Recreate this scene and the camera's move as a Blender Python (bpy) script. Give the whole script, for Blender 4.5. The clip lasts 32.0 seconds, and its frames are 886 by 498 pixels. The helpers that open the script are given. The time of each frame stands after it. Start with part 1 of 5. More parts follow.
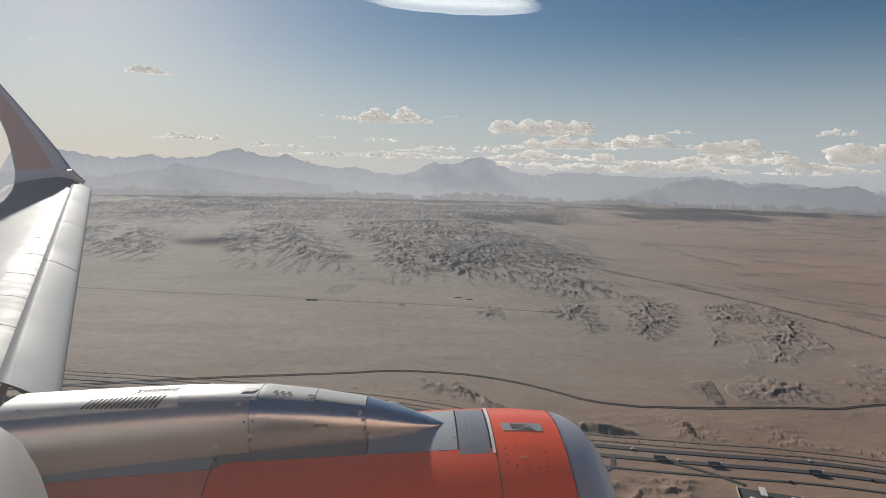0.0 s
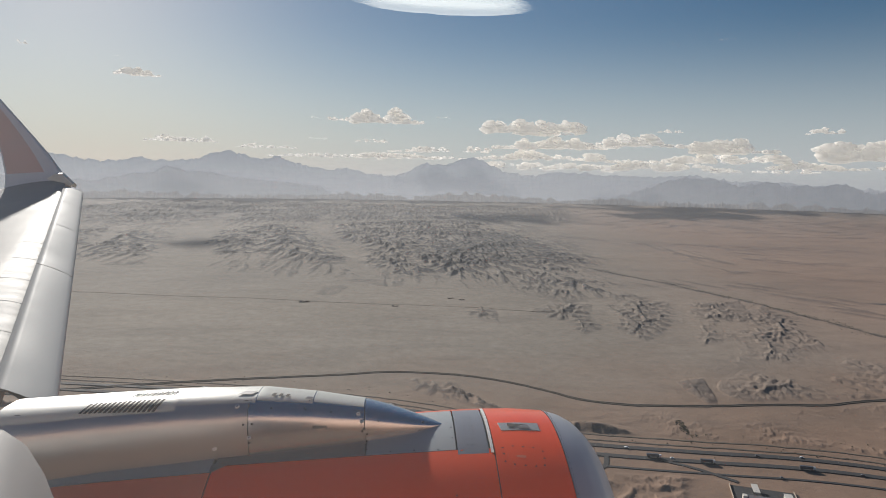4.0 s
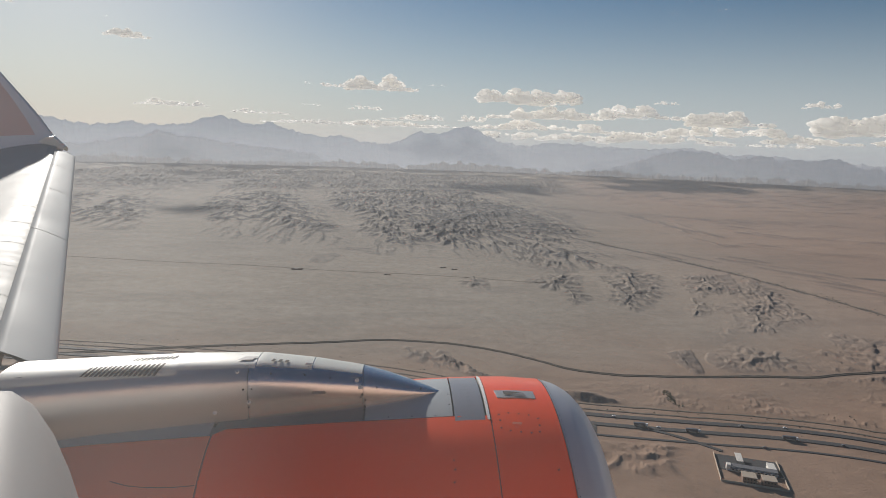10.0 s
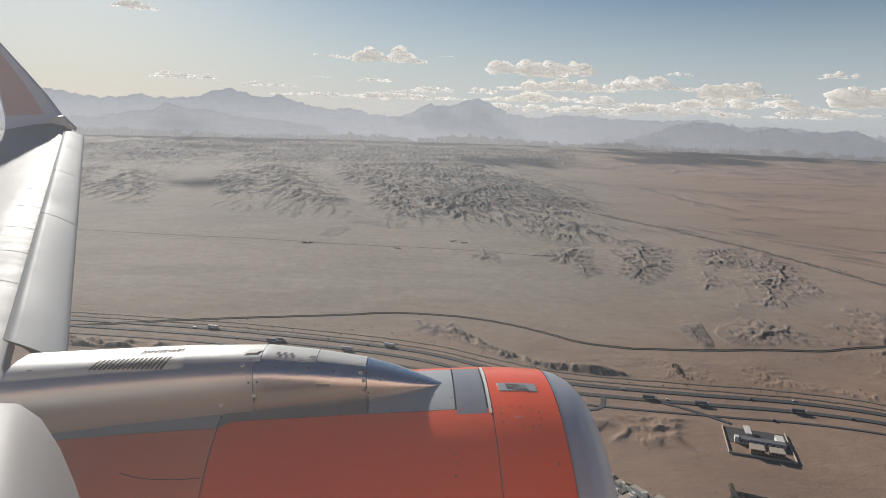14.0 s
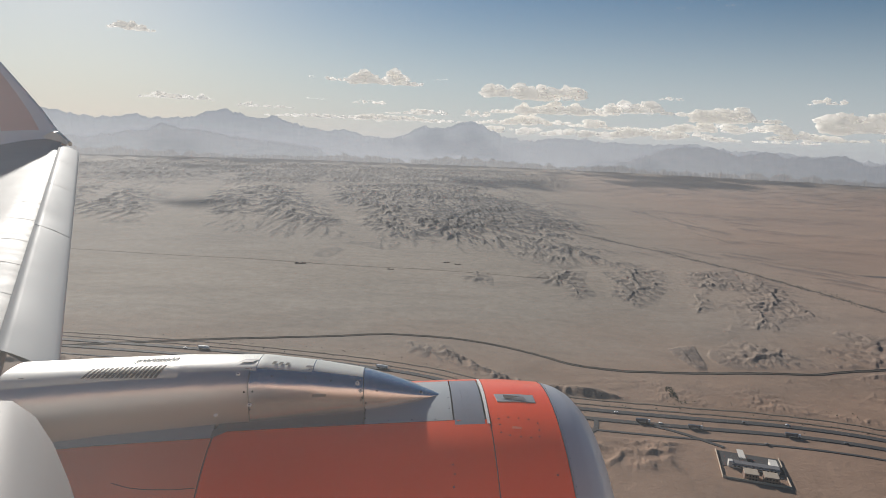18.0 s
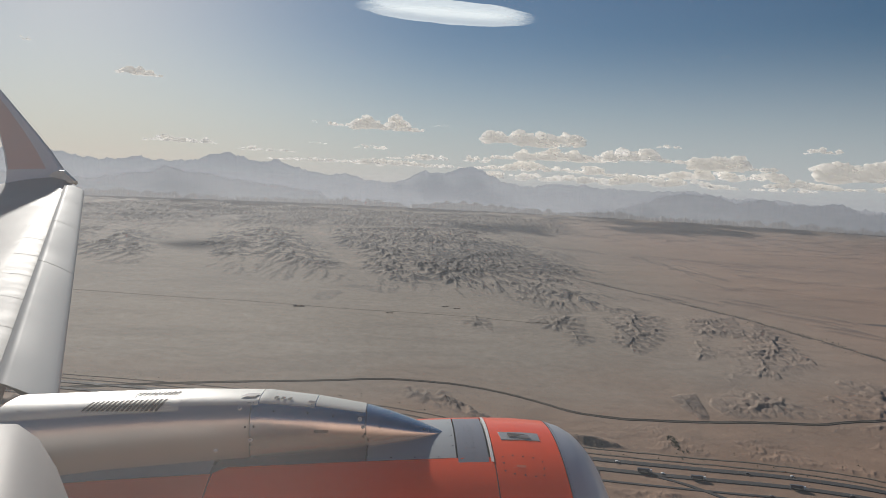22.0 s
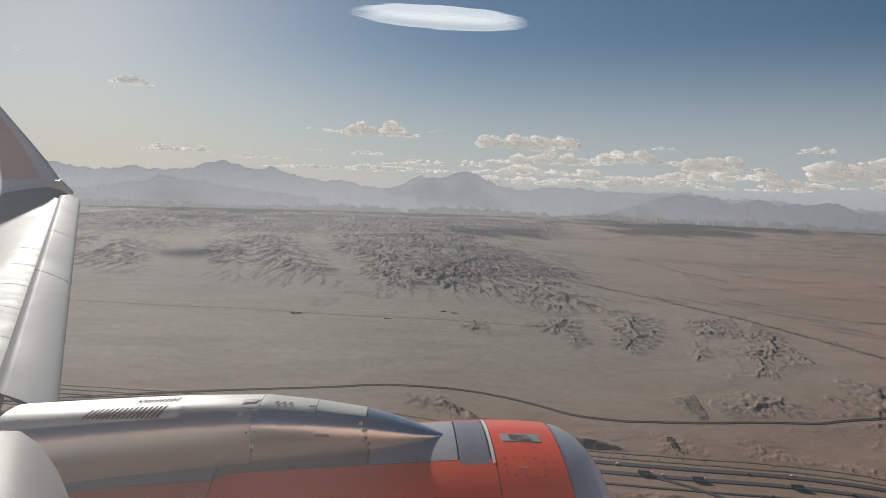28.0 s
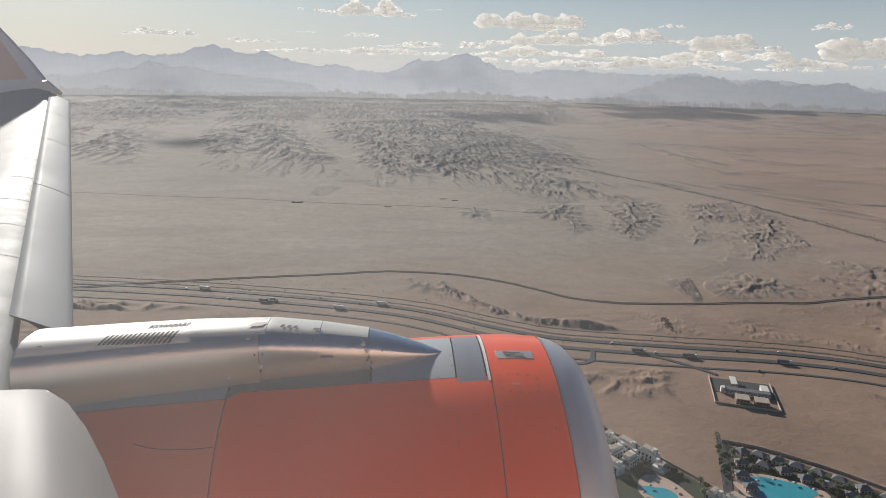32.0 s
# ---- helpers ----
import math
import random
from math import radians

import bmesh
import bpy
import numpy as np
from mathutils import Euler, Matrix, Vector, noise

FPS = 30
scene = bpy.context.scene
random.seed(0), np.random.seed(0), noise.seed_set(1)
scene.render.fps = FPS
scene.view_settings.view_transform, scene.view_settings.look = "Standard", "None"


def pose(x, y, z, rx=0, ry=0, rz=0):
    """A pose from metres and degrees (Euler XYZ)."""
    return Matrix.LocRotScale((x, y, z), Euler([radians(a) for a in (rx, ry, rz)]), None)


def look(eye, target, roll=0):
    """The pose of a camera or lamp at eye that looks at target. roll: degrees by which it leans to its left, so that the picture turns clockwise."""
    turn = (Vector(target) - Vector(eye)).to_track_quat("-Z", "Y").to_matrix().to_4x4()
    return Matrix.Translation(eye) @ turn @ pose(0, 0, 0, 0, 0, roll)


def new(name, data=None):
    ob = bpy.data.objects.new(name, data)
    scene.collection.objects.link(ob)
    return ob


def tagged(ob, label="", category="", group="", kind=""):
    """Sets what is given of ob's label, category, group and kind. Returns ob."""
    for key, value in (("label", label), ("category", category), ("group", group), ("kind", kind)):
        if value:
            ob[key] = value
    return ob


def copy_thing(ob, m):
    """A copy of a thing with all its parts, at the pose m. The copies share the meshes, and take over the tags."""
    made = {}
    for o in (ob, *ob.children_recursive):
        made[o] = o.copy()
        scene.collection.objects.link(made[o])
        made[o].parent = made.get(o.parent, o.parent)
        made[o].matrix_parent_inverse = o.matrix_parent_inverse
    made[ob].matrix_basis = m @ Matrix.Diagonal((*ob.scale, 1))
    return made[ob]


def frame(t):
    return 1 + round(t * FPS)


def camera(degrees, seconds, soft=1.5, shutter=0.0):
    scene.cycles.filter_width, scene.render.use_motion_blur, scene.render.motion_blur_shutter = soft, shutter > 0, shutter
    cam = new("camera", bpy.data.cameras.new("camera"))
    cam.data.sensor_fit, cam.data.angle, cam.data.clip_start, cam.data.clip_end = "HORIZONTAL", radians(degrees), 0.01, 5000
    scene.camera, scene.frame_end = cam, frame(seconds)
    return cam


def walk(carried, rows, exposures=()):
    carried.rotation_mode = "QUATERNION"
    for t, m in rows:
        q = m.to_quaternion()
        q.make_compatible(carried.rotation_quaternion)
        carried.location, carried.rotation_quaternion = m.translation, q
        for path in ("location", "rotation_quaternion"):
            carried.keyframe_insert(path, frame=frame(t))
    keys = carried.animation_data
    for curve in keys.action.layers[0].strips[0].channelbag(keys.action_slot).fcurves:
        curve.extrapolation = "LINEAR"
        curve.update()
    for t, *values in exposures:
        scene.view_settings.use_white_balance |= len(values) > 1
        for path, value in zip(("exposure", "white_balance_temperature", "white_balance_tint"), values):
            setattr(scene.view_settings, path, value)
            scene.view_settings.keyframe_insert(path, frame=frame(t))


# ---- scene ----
# ---- camera ----
cam = camera(69.3, 32.0, soft=0.9)
EYE = 300.0
ROWS = [
    (0.0, 0.054, 0.030, -0.047, -6.54, -1.43, -1.74),
    (0.5, 0.045, 0.024, -0.046, -6.36, -1.33, -2.02),
    (1.0, 0.038, 0.008, -0.044, -6.07, -1.43, -2.24),
    (1.5, 0.040, -0.005, -0.036, -5.92, -1.38, -2.35),
    (2.0, 0.045, -0.002, -0.001, -6.03, -1.23, -2.29),
    (2.5, 0.047, 0.007, -0.007, -6.32, -1.12, -2.32),
    (3.0, 0.042, 0.000, -0.017, -6.49, -1.17, -2.33),
    (3.5, 0.033, 0.001, -0.036, -6.53, -1.13, -2.40),
    (5.5, 0.020, -0.012, -0.021, -6.12, -1.03, -2.63),
    (6.0, 0.020, 0.005, -0.010, -6.35, -1.15, -2.61),
    (6.5, 0.024, -0.008, -0.008, -6.49, -1.18, -2.53),
    (7.0, 0.016, -0.005, -0.002, -6.79, -1.24, -2.56),
    (7.5, 0.006, -0.008, -0.005, -7.51, -1.31, -2.57),
    (8.0, -0.012, -0.021, -0.020, -8.51, -1.48, -2.71),
    (8.5, -0.017, -0.011, -0.033, -9.15, -1.61, -2.84),
    (9.0, -0.019, -0.013, -0.024, -9.22, -1.72, -2.98),
    (9.5, -0.016, -0.007, -0.024, -9.25, -1.75, -3.00),
    (10.0, -0.014, -0.014, -0.035, -9.18, -1.93, -2.99),
    (10.5, -0.012, -0.014, -0.034, -9.03, -2.04, -2.88),
    (11.0, -0.008, -0.016, -0.063, -8.63, -2.22, -2.79),
    (11.5, 0.002, -0.010, -0.049, -8.39, -2.17, -2.67),
    (12.0, 0.021, -0.022, 0.007, -8.67, -1.91, -2.52),
    (12.5, 0.034, -0.008, 0.058, -9.58, -1.57, -2.38),
    (13.0, 0.036, 0.006, 0.087, -10.49, -1.57, -2.16),
    (13.5, 0.036, 0.021, 0.100, -11.24, -1.60, -2.07),
    (14.0, 0.029, 0.003, 0.096, -11.59, -1.77, -2.10),
    (14.5, 0.022, 0.006, 0.098, -11.72, -1.78, -2.19),
    (16.5, -0.009, -0.017, 0.031, -10.30, -2.13, -2.76),
    (17.0, 0.003, -0.011, 0.039, -10.06, -1.96, -2.75),
    (17.5, 0.000, -0.010, 0.036, -9.85, -2.10, -2.69),
    (18.0, -0.001, -0.005, 0.021, -9.66, -2.23, -2.63),
    (18.5, 0.002, -0.012, 0.012, -9.48, -2.24, -2.55),
    (19.0, 0.000, 0.000, 0.000, -9.20, -2.30, -2.50),
    (19.5, -0.003, -0.000, -0.010, -8.71, -2.26, -2.49),
    (20.0, -0.003, -0.001, -0.011, -8.18, -2.24, -2.42),
    (20.5, -0.005, 0.005, 0.001, -7.28, -2.31, -2.32),
    (21.0, -0.022, -0.006, -0.032, -6.62, -2.47, -2.40),
    (21.5, -0.034, -0.004, -0.068, -5.90, -2.76, -2.49),
    (22.0, -0.034, -0.031, -0.032, -5.73, -2.78, -2.61),
    (22.5, -0.018, -0.031, 0.030, -6.44, -2.50, -2.59),
    (23.0, -0.002, -0.015, 0.057, -6.98, -2.13, -2.54),
    (23.5, 0.007, -0.000, 0.036, -7.47, -1.93, -2.44),
    (24.0, 0.003, -0.006, -0.002, -7.51, -1.88, -2.41),
    (24.5, -0.006, -0.010, -0.041, -7.65, -1.89, -2.45),
    (25.0, -0.017, 0.008, -0.051, -7.34, -2.16, -2.71),
    (25.5, -0.015, -0.001, -0.027, -6.44, -2.22, -2.76),
    (27.5, -0.041, -0.025, -0.074, -5.30, -2.27, -2.85),
    (28.0, -0.043, -0.039, -0.046, -5.29, -1.95, -2.97),
    (28.5, -0.038, -0.052, -0.015, -5.73, -1.65, -3.07),
    (29.0, -0.039, -0.043, 0.013, -6.44, -1.56, -3.16),
    (29.5, -0.040, -0.039, 0.039, -6.78, -1.53, -3.21),
    (30.0, -0.041, -0.028, 0.031, -7.02, -1.69, -3.20),
    (30.5, -0.042, -0.035, 0.034, -7.24, -1.90, -3.20),
    (31.0, -0.041, -0.052, 0.060, -8.80, -1.89, -3.15),
    (31.5, -0.031, -0.052, 0.128, -12.28, -1.54, -3.10),
    (32.0, -0.027, -0.055, 0.207, -15.32, -1.25, -3.08),
]
walk(cam, [(t, pose(x, y, EYE + z, 90 + pitch, roll, yaw)) for t, x, y, z, pitch, roll, yaw in ROWS],
     exposures=[(0.0, -0.10, 6300, 10), (7.0, -0.10, 6300, 10), (12.0, -0.02, 6300, 10), (14.5, 0.06, 6300, 10), (19.0, -0.03, 6300, 10), (21.5, -0.20, 6300, 10), (24.0, -0.22, 6300, 10), (28.0, -0.26, 6300, 10), (30.5, -0.20, 6300, 10), (32.0, 0.08, 6300, 10)])

# ---- light ----
SUN_AZ, SUN_EL = -28.0, 22.0
world = bpy.data.worlds.new("sky")
scene.world = world
world.use_nodes = True
wn = world.node_tree.nodes
sky = wn.new("ShaderNodeTexSky")
sky.sky_type = "NISHITA"
sky.sun_disc = False
sky.sun_elevation = radians(SUN_EL)
sky.sun_rotation = radians(SUN_AZ)
sky.altitude = 400
sky.air_density = 1.0
sky.dust_density = 0.45
sky.ozone_density = 1.6
wn["Background"].inputs[1].default_value = 0.050
haze = wn.new("ShaderNodeHueSaturation")
haze.inputs["Saturation"].default_value = 1.3
world.node_tree.links.new(sky.outputs[0], haze.inputs["Color"])
tc = wn.new("ShaderNodeTexCoord")
xyz = wn.new("ShaderNodeSeparateXYZ")
low_air = wn.new("ShaderNodeMapRange")
low_air.interpolation_type = "SMOOTHSTEP"
low_air.inputs["From Min"].default_value = -0.02
low_air.inputs["From Max"].default_value = 0.24
low_air.inputs["To Min"].default_value = 0.86
low_air.inputs["To Max"].default_value = 0.0
mist = wn.new("ShaderNodeMix")
mist.data_type = "RGBA"
mist.inputs[7].default_value = (10.3, 10.8, 11.4, 1)
world.node_tree.links.new(tc.outputs["Generated"], xyz.inputs[0])
world.node_tree.links.new(xyz.outputs["Z"], low_air.inputs["Value"])
world.node_tree.links.new(low_air.outputs[0], mist.inputs[0])
world.node_tree.links.new(haze.outputs[0], mist.inputs[6])
world.node_tree.links.new(mist.outputs[2], wn["Background"].inputs[0])
sun = new("sun", bpy.data.lights.new("sun", "SUN"))
sun.data.energy = 5.0
sun.data.angle = radians(1.6)
sun.data.color = (1.0, 0.93, 0.83)
sun_way = Vector((math.sin(radians(SUN_AZ)) * math.cos(radians(SUN_EL)), math.cos(radians(SUN_AZ)) * math.cos(radians(SUN_EL)), math.sin(radians(SUN_EL))))
sun.matrix_world = look(sun_way * 50 + Vector((0, 0, EYE)), Vector((0, 0, EYE)))


# ---- materials ----
def material(name, color, rough=0.6, metal=0.0, second=None, scale=3.0, mix=0.5, bump=0.0, bump_scale=40.0, coat=0.0, coords="Object", spec=0.5, glow=None, glow_strength=0.0, stretch=(1, 1, 1)):
    m = bpy.data.materials.new(name)
    m.use_nodes = True
    nt = m.node_tree
    b = nt.nodes["Principled BSDF"]
    b.inputs["Base Color"].default_value = (*color, 1)
    b.inputs["Roughness"].default_value = rough
    b.inputs["Metallic"].default_value = metal
    b.inputs["Specular IOR Level"].default_value = spec
    b.inputs["Coat Weight"].default_value = coat
    b.inputs["Coat Roughness"].default_value = 0.08
    tc = nt.nodes.new("ShaderNodeTexCoord")
    mp = nt.nodes.new("ShaderNodeMapping")
    mp.inputs["Scale"].default_value = stretch
    nt.links.new(tc.outputs[coords], mp.inputs[0])
    if second:
        n1 = nt.nodes.new("ShaderNodeTexNoise")
        n1.inputs["Scale"].default_value = scale
        n1.inputs["Detail"].default_value = 8
        n1.inputs["Roughness"].default_value = 0.62
        nt.links.new(mp.outputs[0], n1.inputs["Vector"])
        ramp = nt.nodes.new("ShaderNodeValToRGB")
        ramp.color_ramp.elements[0].position = 0.5 - 0.5 * mix
        ramp.color_ramp.elements[1].position = 0.5 + 0.5 * mix
        ramp.color_ramp.elements[0].color = (*second, 1)
        ramp.color_ramp.elements[1].color = (*color, 1)
        nt.links.new(n1.outputs["Fac"], ramp.inputs[0])
        nt.links.new(ramp.outputs[0], b.inputs["Base Color"])
        rr = nt.nodes.new("ShaderNodeMapRange")
        rr.inputs["To Min"].default_value = rough * 1.25
        rr.inputs["To Max"].default_value = rough * 0.85
        nt.links.new(n1.outputs["Fac"], rr.inputs["Value"])
        nt.links.new(rr.outputs[0], b.inputs["Roughness"])
    if bump:
        n2 = nt.nodes.new("ShaderNodeTexNoise")
        n2.inputs["Scale"].default_value = bump_scale
        n2.inputs["Detail"].default_value = 6
        nt.links.new(mp.outputs[0], n2.inputs["Vector"])
        bp = nt.nodes.new("ShaderNodeBump")
        bp.inputs["Strength"].default_value = bump
        bp.inputs["Distance"].default_value = 1.0 / bump_scale
        nt.links.new(n2.outputs["Fac"], bp.inputs["Height"])
        nt.links.new(bp.outputs[0], b.inputs["Normal"])
    if glow:
        b.inputs["Emission Color"].default_value = (*glow, 1)
        b.inputs["Emission Strength"].default_value = glow_strength
    return m


orange = material("orange_paint", (0.95, 0.096, 0.011), 0.36, 0.0, (0.86, 0.078, 0.009), 1.2, 0.9, coat=0.3)
# paler orange: haze put into the reverser's colour; also serves the worn patch
orange_dull = material("orange_hazed_worn", (0.80, 0.20, 0.10), 0.45, 0.0, (0.70, 0.16, 0.08), 2.0, 0.9)
steel = material("bare_metal", (0.68, 0.68, 0.69), 0.22, 0.95, (0.52, 0.52, 0.55), 2.5, 0.8, bump=0.02, bump_scale=14, stretch=(0.4, 1, 1))
lip_metal = material("lip_metal", (0.62, 0.62, 0.64), 0.45, 0.65, (0.54, 0.54, 0.57), 3.0, 0.8)
grey_paint = material("grey_paint", (0.22, 0.21, 0.215), 0.42, 0.1, (0.17, 0.165, 0.17), 2.2, 0.9)
grey_dark = material("grey_dark", (0.24, 0.26, 0.30), 0.42, 0.3, (0.19, 0.20, 0.24), 2.0, 0.9)
grey_light = material("grey_light", (0.37, 0.395, 0.41), 0.42, 0.2, (0.31, 0.335, 0.35), 2.2, 0.9)
cream_paint = material("cream_paint", (0.70, 0.71, 0.65), 0.42, 0.0, (0.60, 0.61, 0.56), 5.0, 0.9, bump=0.03, bump_scale=30)
# bare metal made duller to stand in for haze over the rear panel
hazed_metal = material("hazed_metal", (0.66, 0.64, 0.62), 0.29, 0.85, (0.54, 0.52, 0.51), 2.5, 0.8, bump=0.02, bump_scale=14, stretch=(0.4, 1, 1))
wing_grey = material("wing_grey", (0.345, 0.365, 0.37), 0.62, 0.0, (0.30, 0.32, 0.33), 1.1, 0.9, spec=0.12)
wing_top = material("wing_top", (0.36, 0.355, 0.35), 0.6, 0.0, (0.30, 0.295, 0.29), 0.9, 0.9, spec=0.1)
nose_metal = material("leading_edge_metal", (0.29, 0.30, 0.30), 0.6, 0.0, (0.25, 0.26, 0.265), 2.0, 0.8, spec=0.22, stretch=(1, 3, 1))
# wingtip paints made paler: window glare is put into their colour
shark_paint = material("wingtip_paint", (0.78, 0.79, 0.80), 0.6, 0.0, (0.70, 0.71, 0.73), 1.5, 0.9, spec=0.2)
glare_paled_red = material("glare_paled_red", (0.70, 0.47, 0.42), 0.6, 0.0, (0.66, 0.58, 0.55), 1.6, 0.9, spec=0.2)
# unseen fuselage: warm colour chosen to bounce and reflect onto pylon and cowl
bounce_paint = material("bounce_paint", (0.80, 0.54, 0.41), 0.4, 0.0, (0.72, 0.50, 0.38), 0.5, 0.9)
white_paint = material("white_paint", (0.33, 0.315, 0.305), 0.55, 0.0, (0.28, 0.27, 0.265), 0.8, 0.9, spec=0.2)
seam = material("seam", (0.05, 0.045, 0.045), 0.7)
bolt_white = material("bolt_white", (0.75, 0.74, 0.72), 0.4)
asphalt = material("asphalt", (0.060, 0.060, 0.064), 0.85, 0.0, (0.045, 0.045, 0.048), 0.05, 0.8)
track_mat = material("track", (0.13, 0.105, 0.085), 0.95, 0.0, (0.09, 0.075, 0.06), 0.04, 0.8)
berm_mat = material("berm", (0.26, 0.21, 0.165), 0.95, 0.0, (0.19, 0.155, 0.12), 0.05, 0.8)
plaster = material("plaster", (0.72, 0.68, 0.62), 0.85, 0.0, (0.60, 0.56, 0.50), 0.2, 0.8)
plaster_tan = material("plaster_tan", (0.46, 0.38, 0.30), 0.88, 0.0, (0.38, 0.31, 0.24), 0.2, 0.8)
roof_brown = material("roof_brown", (0.20, 0.13, 0.10), 0.85, 0.0, (0.15, 0.10, 0.08), 0.3, 0.8)
roof_slate = material("roof_slate", (0.16, 0.16, 0.17), 0.8, 0.0, (0.12, 0.12, 0.13), 0.3, 0.8)
glass_dark = material("glass_dark", (0.03, 0.035, 0.04), 0.15)
pool_water = material("pool_water", (0.05, 0.30, 0.36), 0.10, 0.0, (0.07, 0.40, 0.45), 0.1, 0.8, bump=0.05, bump_scale=1.0)
lawn = material("lawn", (0.055, 0.066, 0.036), 0.95, 0.0, (0.04, 0.046, 0.026), 0.1, 0.8)
leaf = material("leaf", (0.05, 0.075, 0.03), 0.8, 0.0, (0.03, 0.05, 0.02), 0.6, 0.8)
bark = material("bark", (0.16, 0.12, 0.08), 0.9)
scrub_mat = material("scrub", (0.09, 0.08, 0.055), 0.95, 0.0, (0.06, 0.055, 0.04), 0.1, 0.8)
paving = material("paving", (0.55, 0.40, 0.31), 0.9, 0.0, (0.45, 0.33, 0.26), 0.15, 0.8)
vehicle_white = material("vehicle_white", (0.7, 0.7, 0.7), 0.35)
vehicle_dark = material("vehicle_dark", (0.10, 0.11, 0.13), 0.4)
rubber = material("rubber", (0.02, 0.02, 0.02), 0.9)
# distance haze on the ranges is put in as pale emission
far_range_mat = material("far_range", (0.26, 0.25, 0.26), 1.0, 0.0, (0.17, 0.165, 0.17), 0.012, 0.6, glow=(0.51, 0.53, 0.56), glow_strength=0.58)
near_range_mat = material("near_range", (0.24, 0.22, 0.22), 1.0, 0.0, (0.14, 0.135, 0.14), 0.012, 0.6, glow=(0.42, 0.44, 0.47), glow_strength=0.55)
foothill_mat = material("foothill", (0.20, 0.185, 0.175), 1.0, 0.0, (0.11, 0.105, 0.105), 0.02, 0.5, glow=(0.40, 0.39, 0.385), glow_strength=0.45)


def cloud_material():
    """Water droplets: white, lit from the front and through from behind, with an added glow; loose wisps are thinner.
    """
    m = bpy.data.materials.new("cloud")
    m.use_nodes = True
    nt = m.node_tree
    nt.nodes.remove(nt.nodes["Principled BSDF"])
    front, through_, body = nt.nodes.new("ShaderNodeBsdfDiffuse"), nt.nodes.new("ShaderNodeBsdfTranslucent"), nt.nodes.new("ShaderNodeMixShader")
    clear, whole, thin = nt.nodes.new("ShaderNodeBsdfTransparent"), nt.nodes.new("ShaderNodeMixShader"), nt.nodes.new("ShaderNodeAttribute")
    front.inputs["Color"].default_value = (0.80, 0.79, 0.78, 1)
    through_.inputs["Color"].default_value = (0.80, 0.78, 0.75, 1)
    body.inputs[0].default_value = 0.80
    thin.attribute_name = "thick"
    # emission put in to brighten the puffs where sunlight falls short
    inner, lit = nt.nodes.new("ShaderNodeEmission"), nt.nodes.new("ShaderNodeAddShader")
    inner.inputs["Color"].default_value, inner.inputs["Strength"].default_value = (0.62, 0.60, 0.56, 1), 0.27
    nt.links.new(front.outputs[0], body.inputs[1])
    nt.links.new(through_.outputs[0], body.inputs[2])
    nt.links.new(body.outputs[0], lit.inputs[0])
    nt.links.new(inner.outputs[0], lit.inputs[1])
    nt.links.new(thin.outputs["Fac"], whole.inputs[0])
    nt.links.new(clear.outputs[0], whole.inputs[1])
    nt.links.new(lit.outputs[0], whole.inputs[2])
    nt.links.new(whole.outputs[0], nt.nodes["Material Output"].inputs[0])
    return m


def haze_material():
    """See-through sheet that imitates haze: mostly clear, brighter towards the sun; the attribute says how much of it
    there is.
    """
    m = bpy.data.materials.new("haze_veil")
    m.use_nodes = True
    nt = m.node_tree
    nt.nodes.remove(nt.nodes["Principled BSDF"])
    clear, veil_bsdf, blend, amount = nt.nodes.new("ShaderNodeBsdfTransparent"), nt.nodes.new("ShaderNodeBsdfTranslucent"), nt.nodes.new("ShaderNodeMixShader"), nt.nodes.new("ShaderNodeAttribute")
    veil_bsdf.inputs["Color"].default_value = (0.44, 0.45, 0.47, 1)
    amount.attribute_name = "amount"
    nt.links.new(amount.outputs["Fac"], blend.inputs[0])
    nt.links.new(clear.outputs[0], blend.inputs[1])
    nt.links.new(veil_bsdf.outputs[0], blend.inputs[2])
    nt.links.new(blend.outputs[0], nt.nodes["Material Output"].inputs[0])
    return m


cloud_mat, haze_veil = cloud_material(), haze_material()


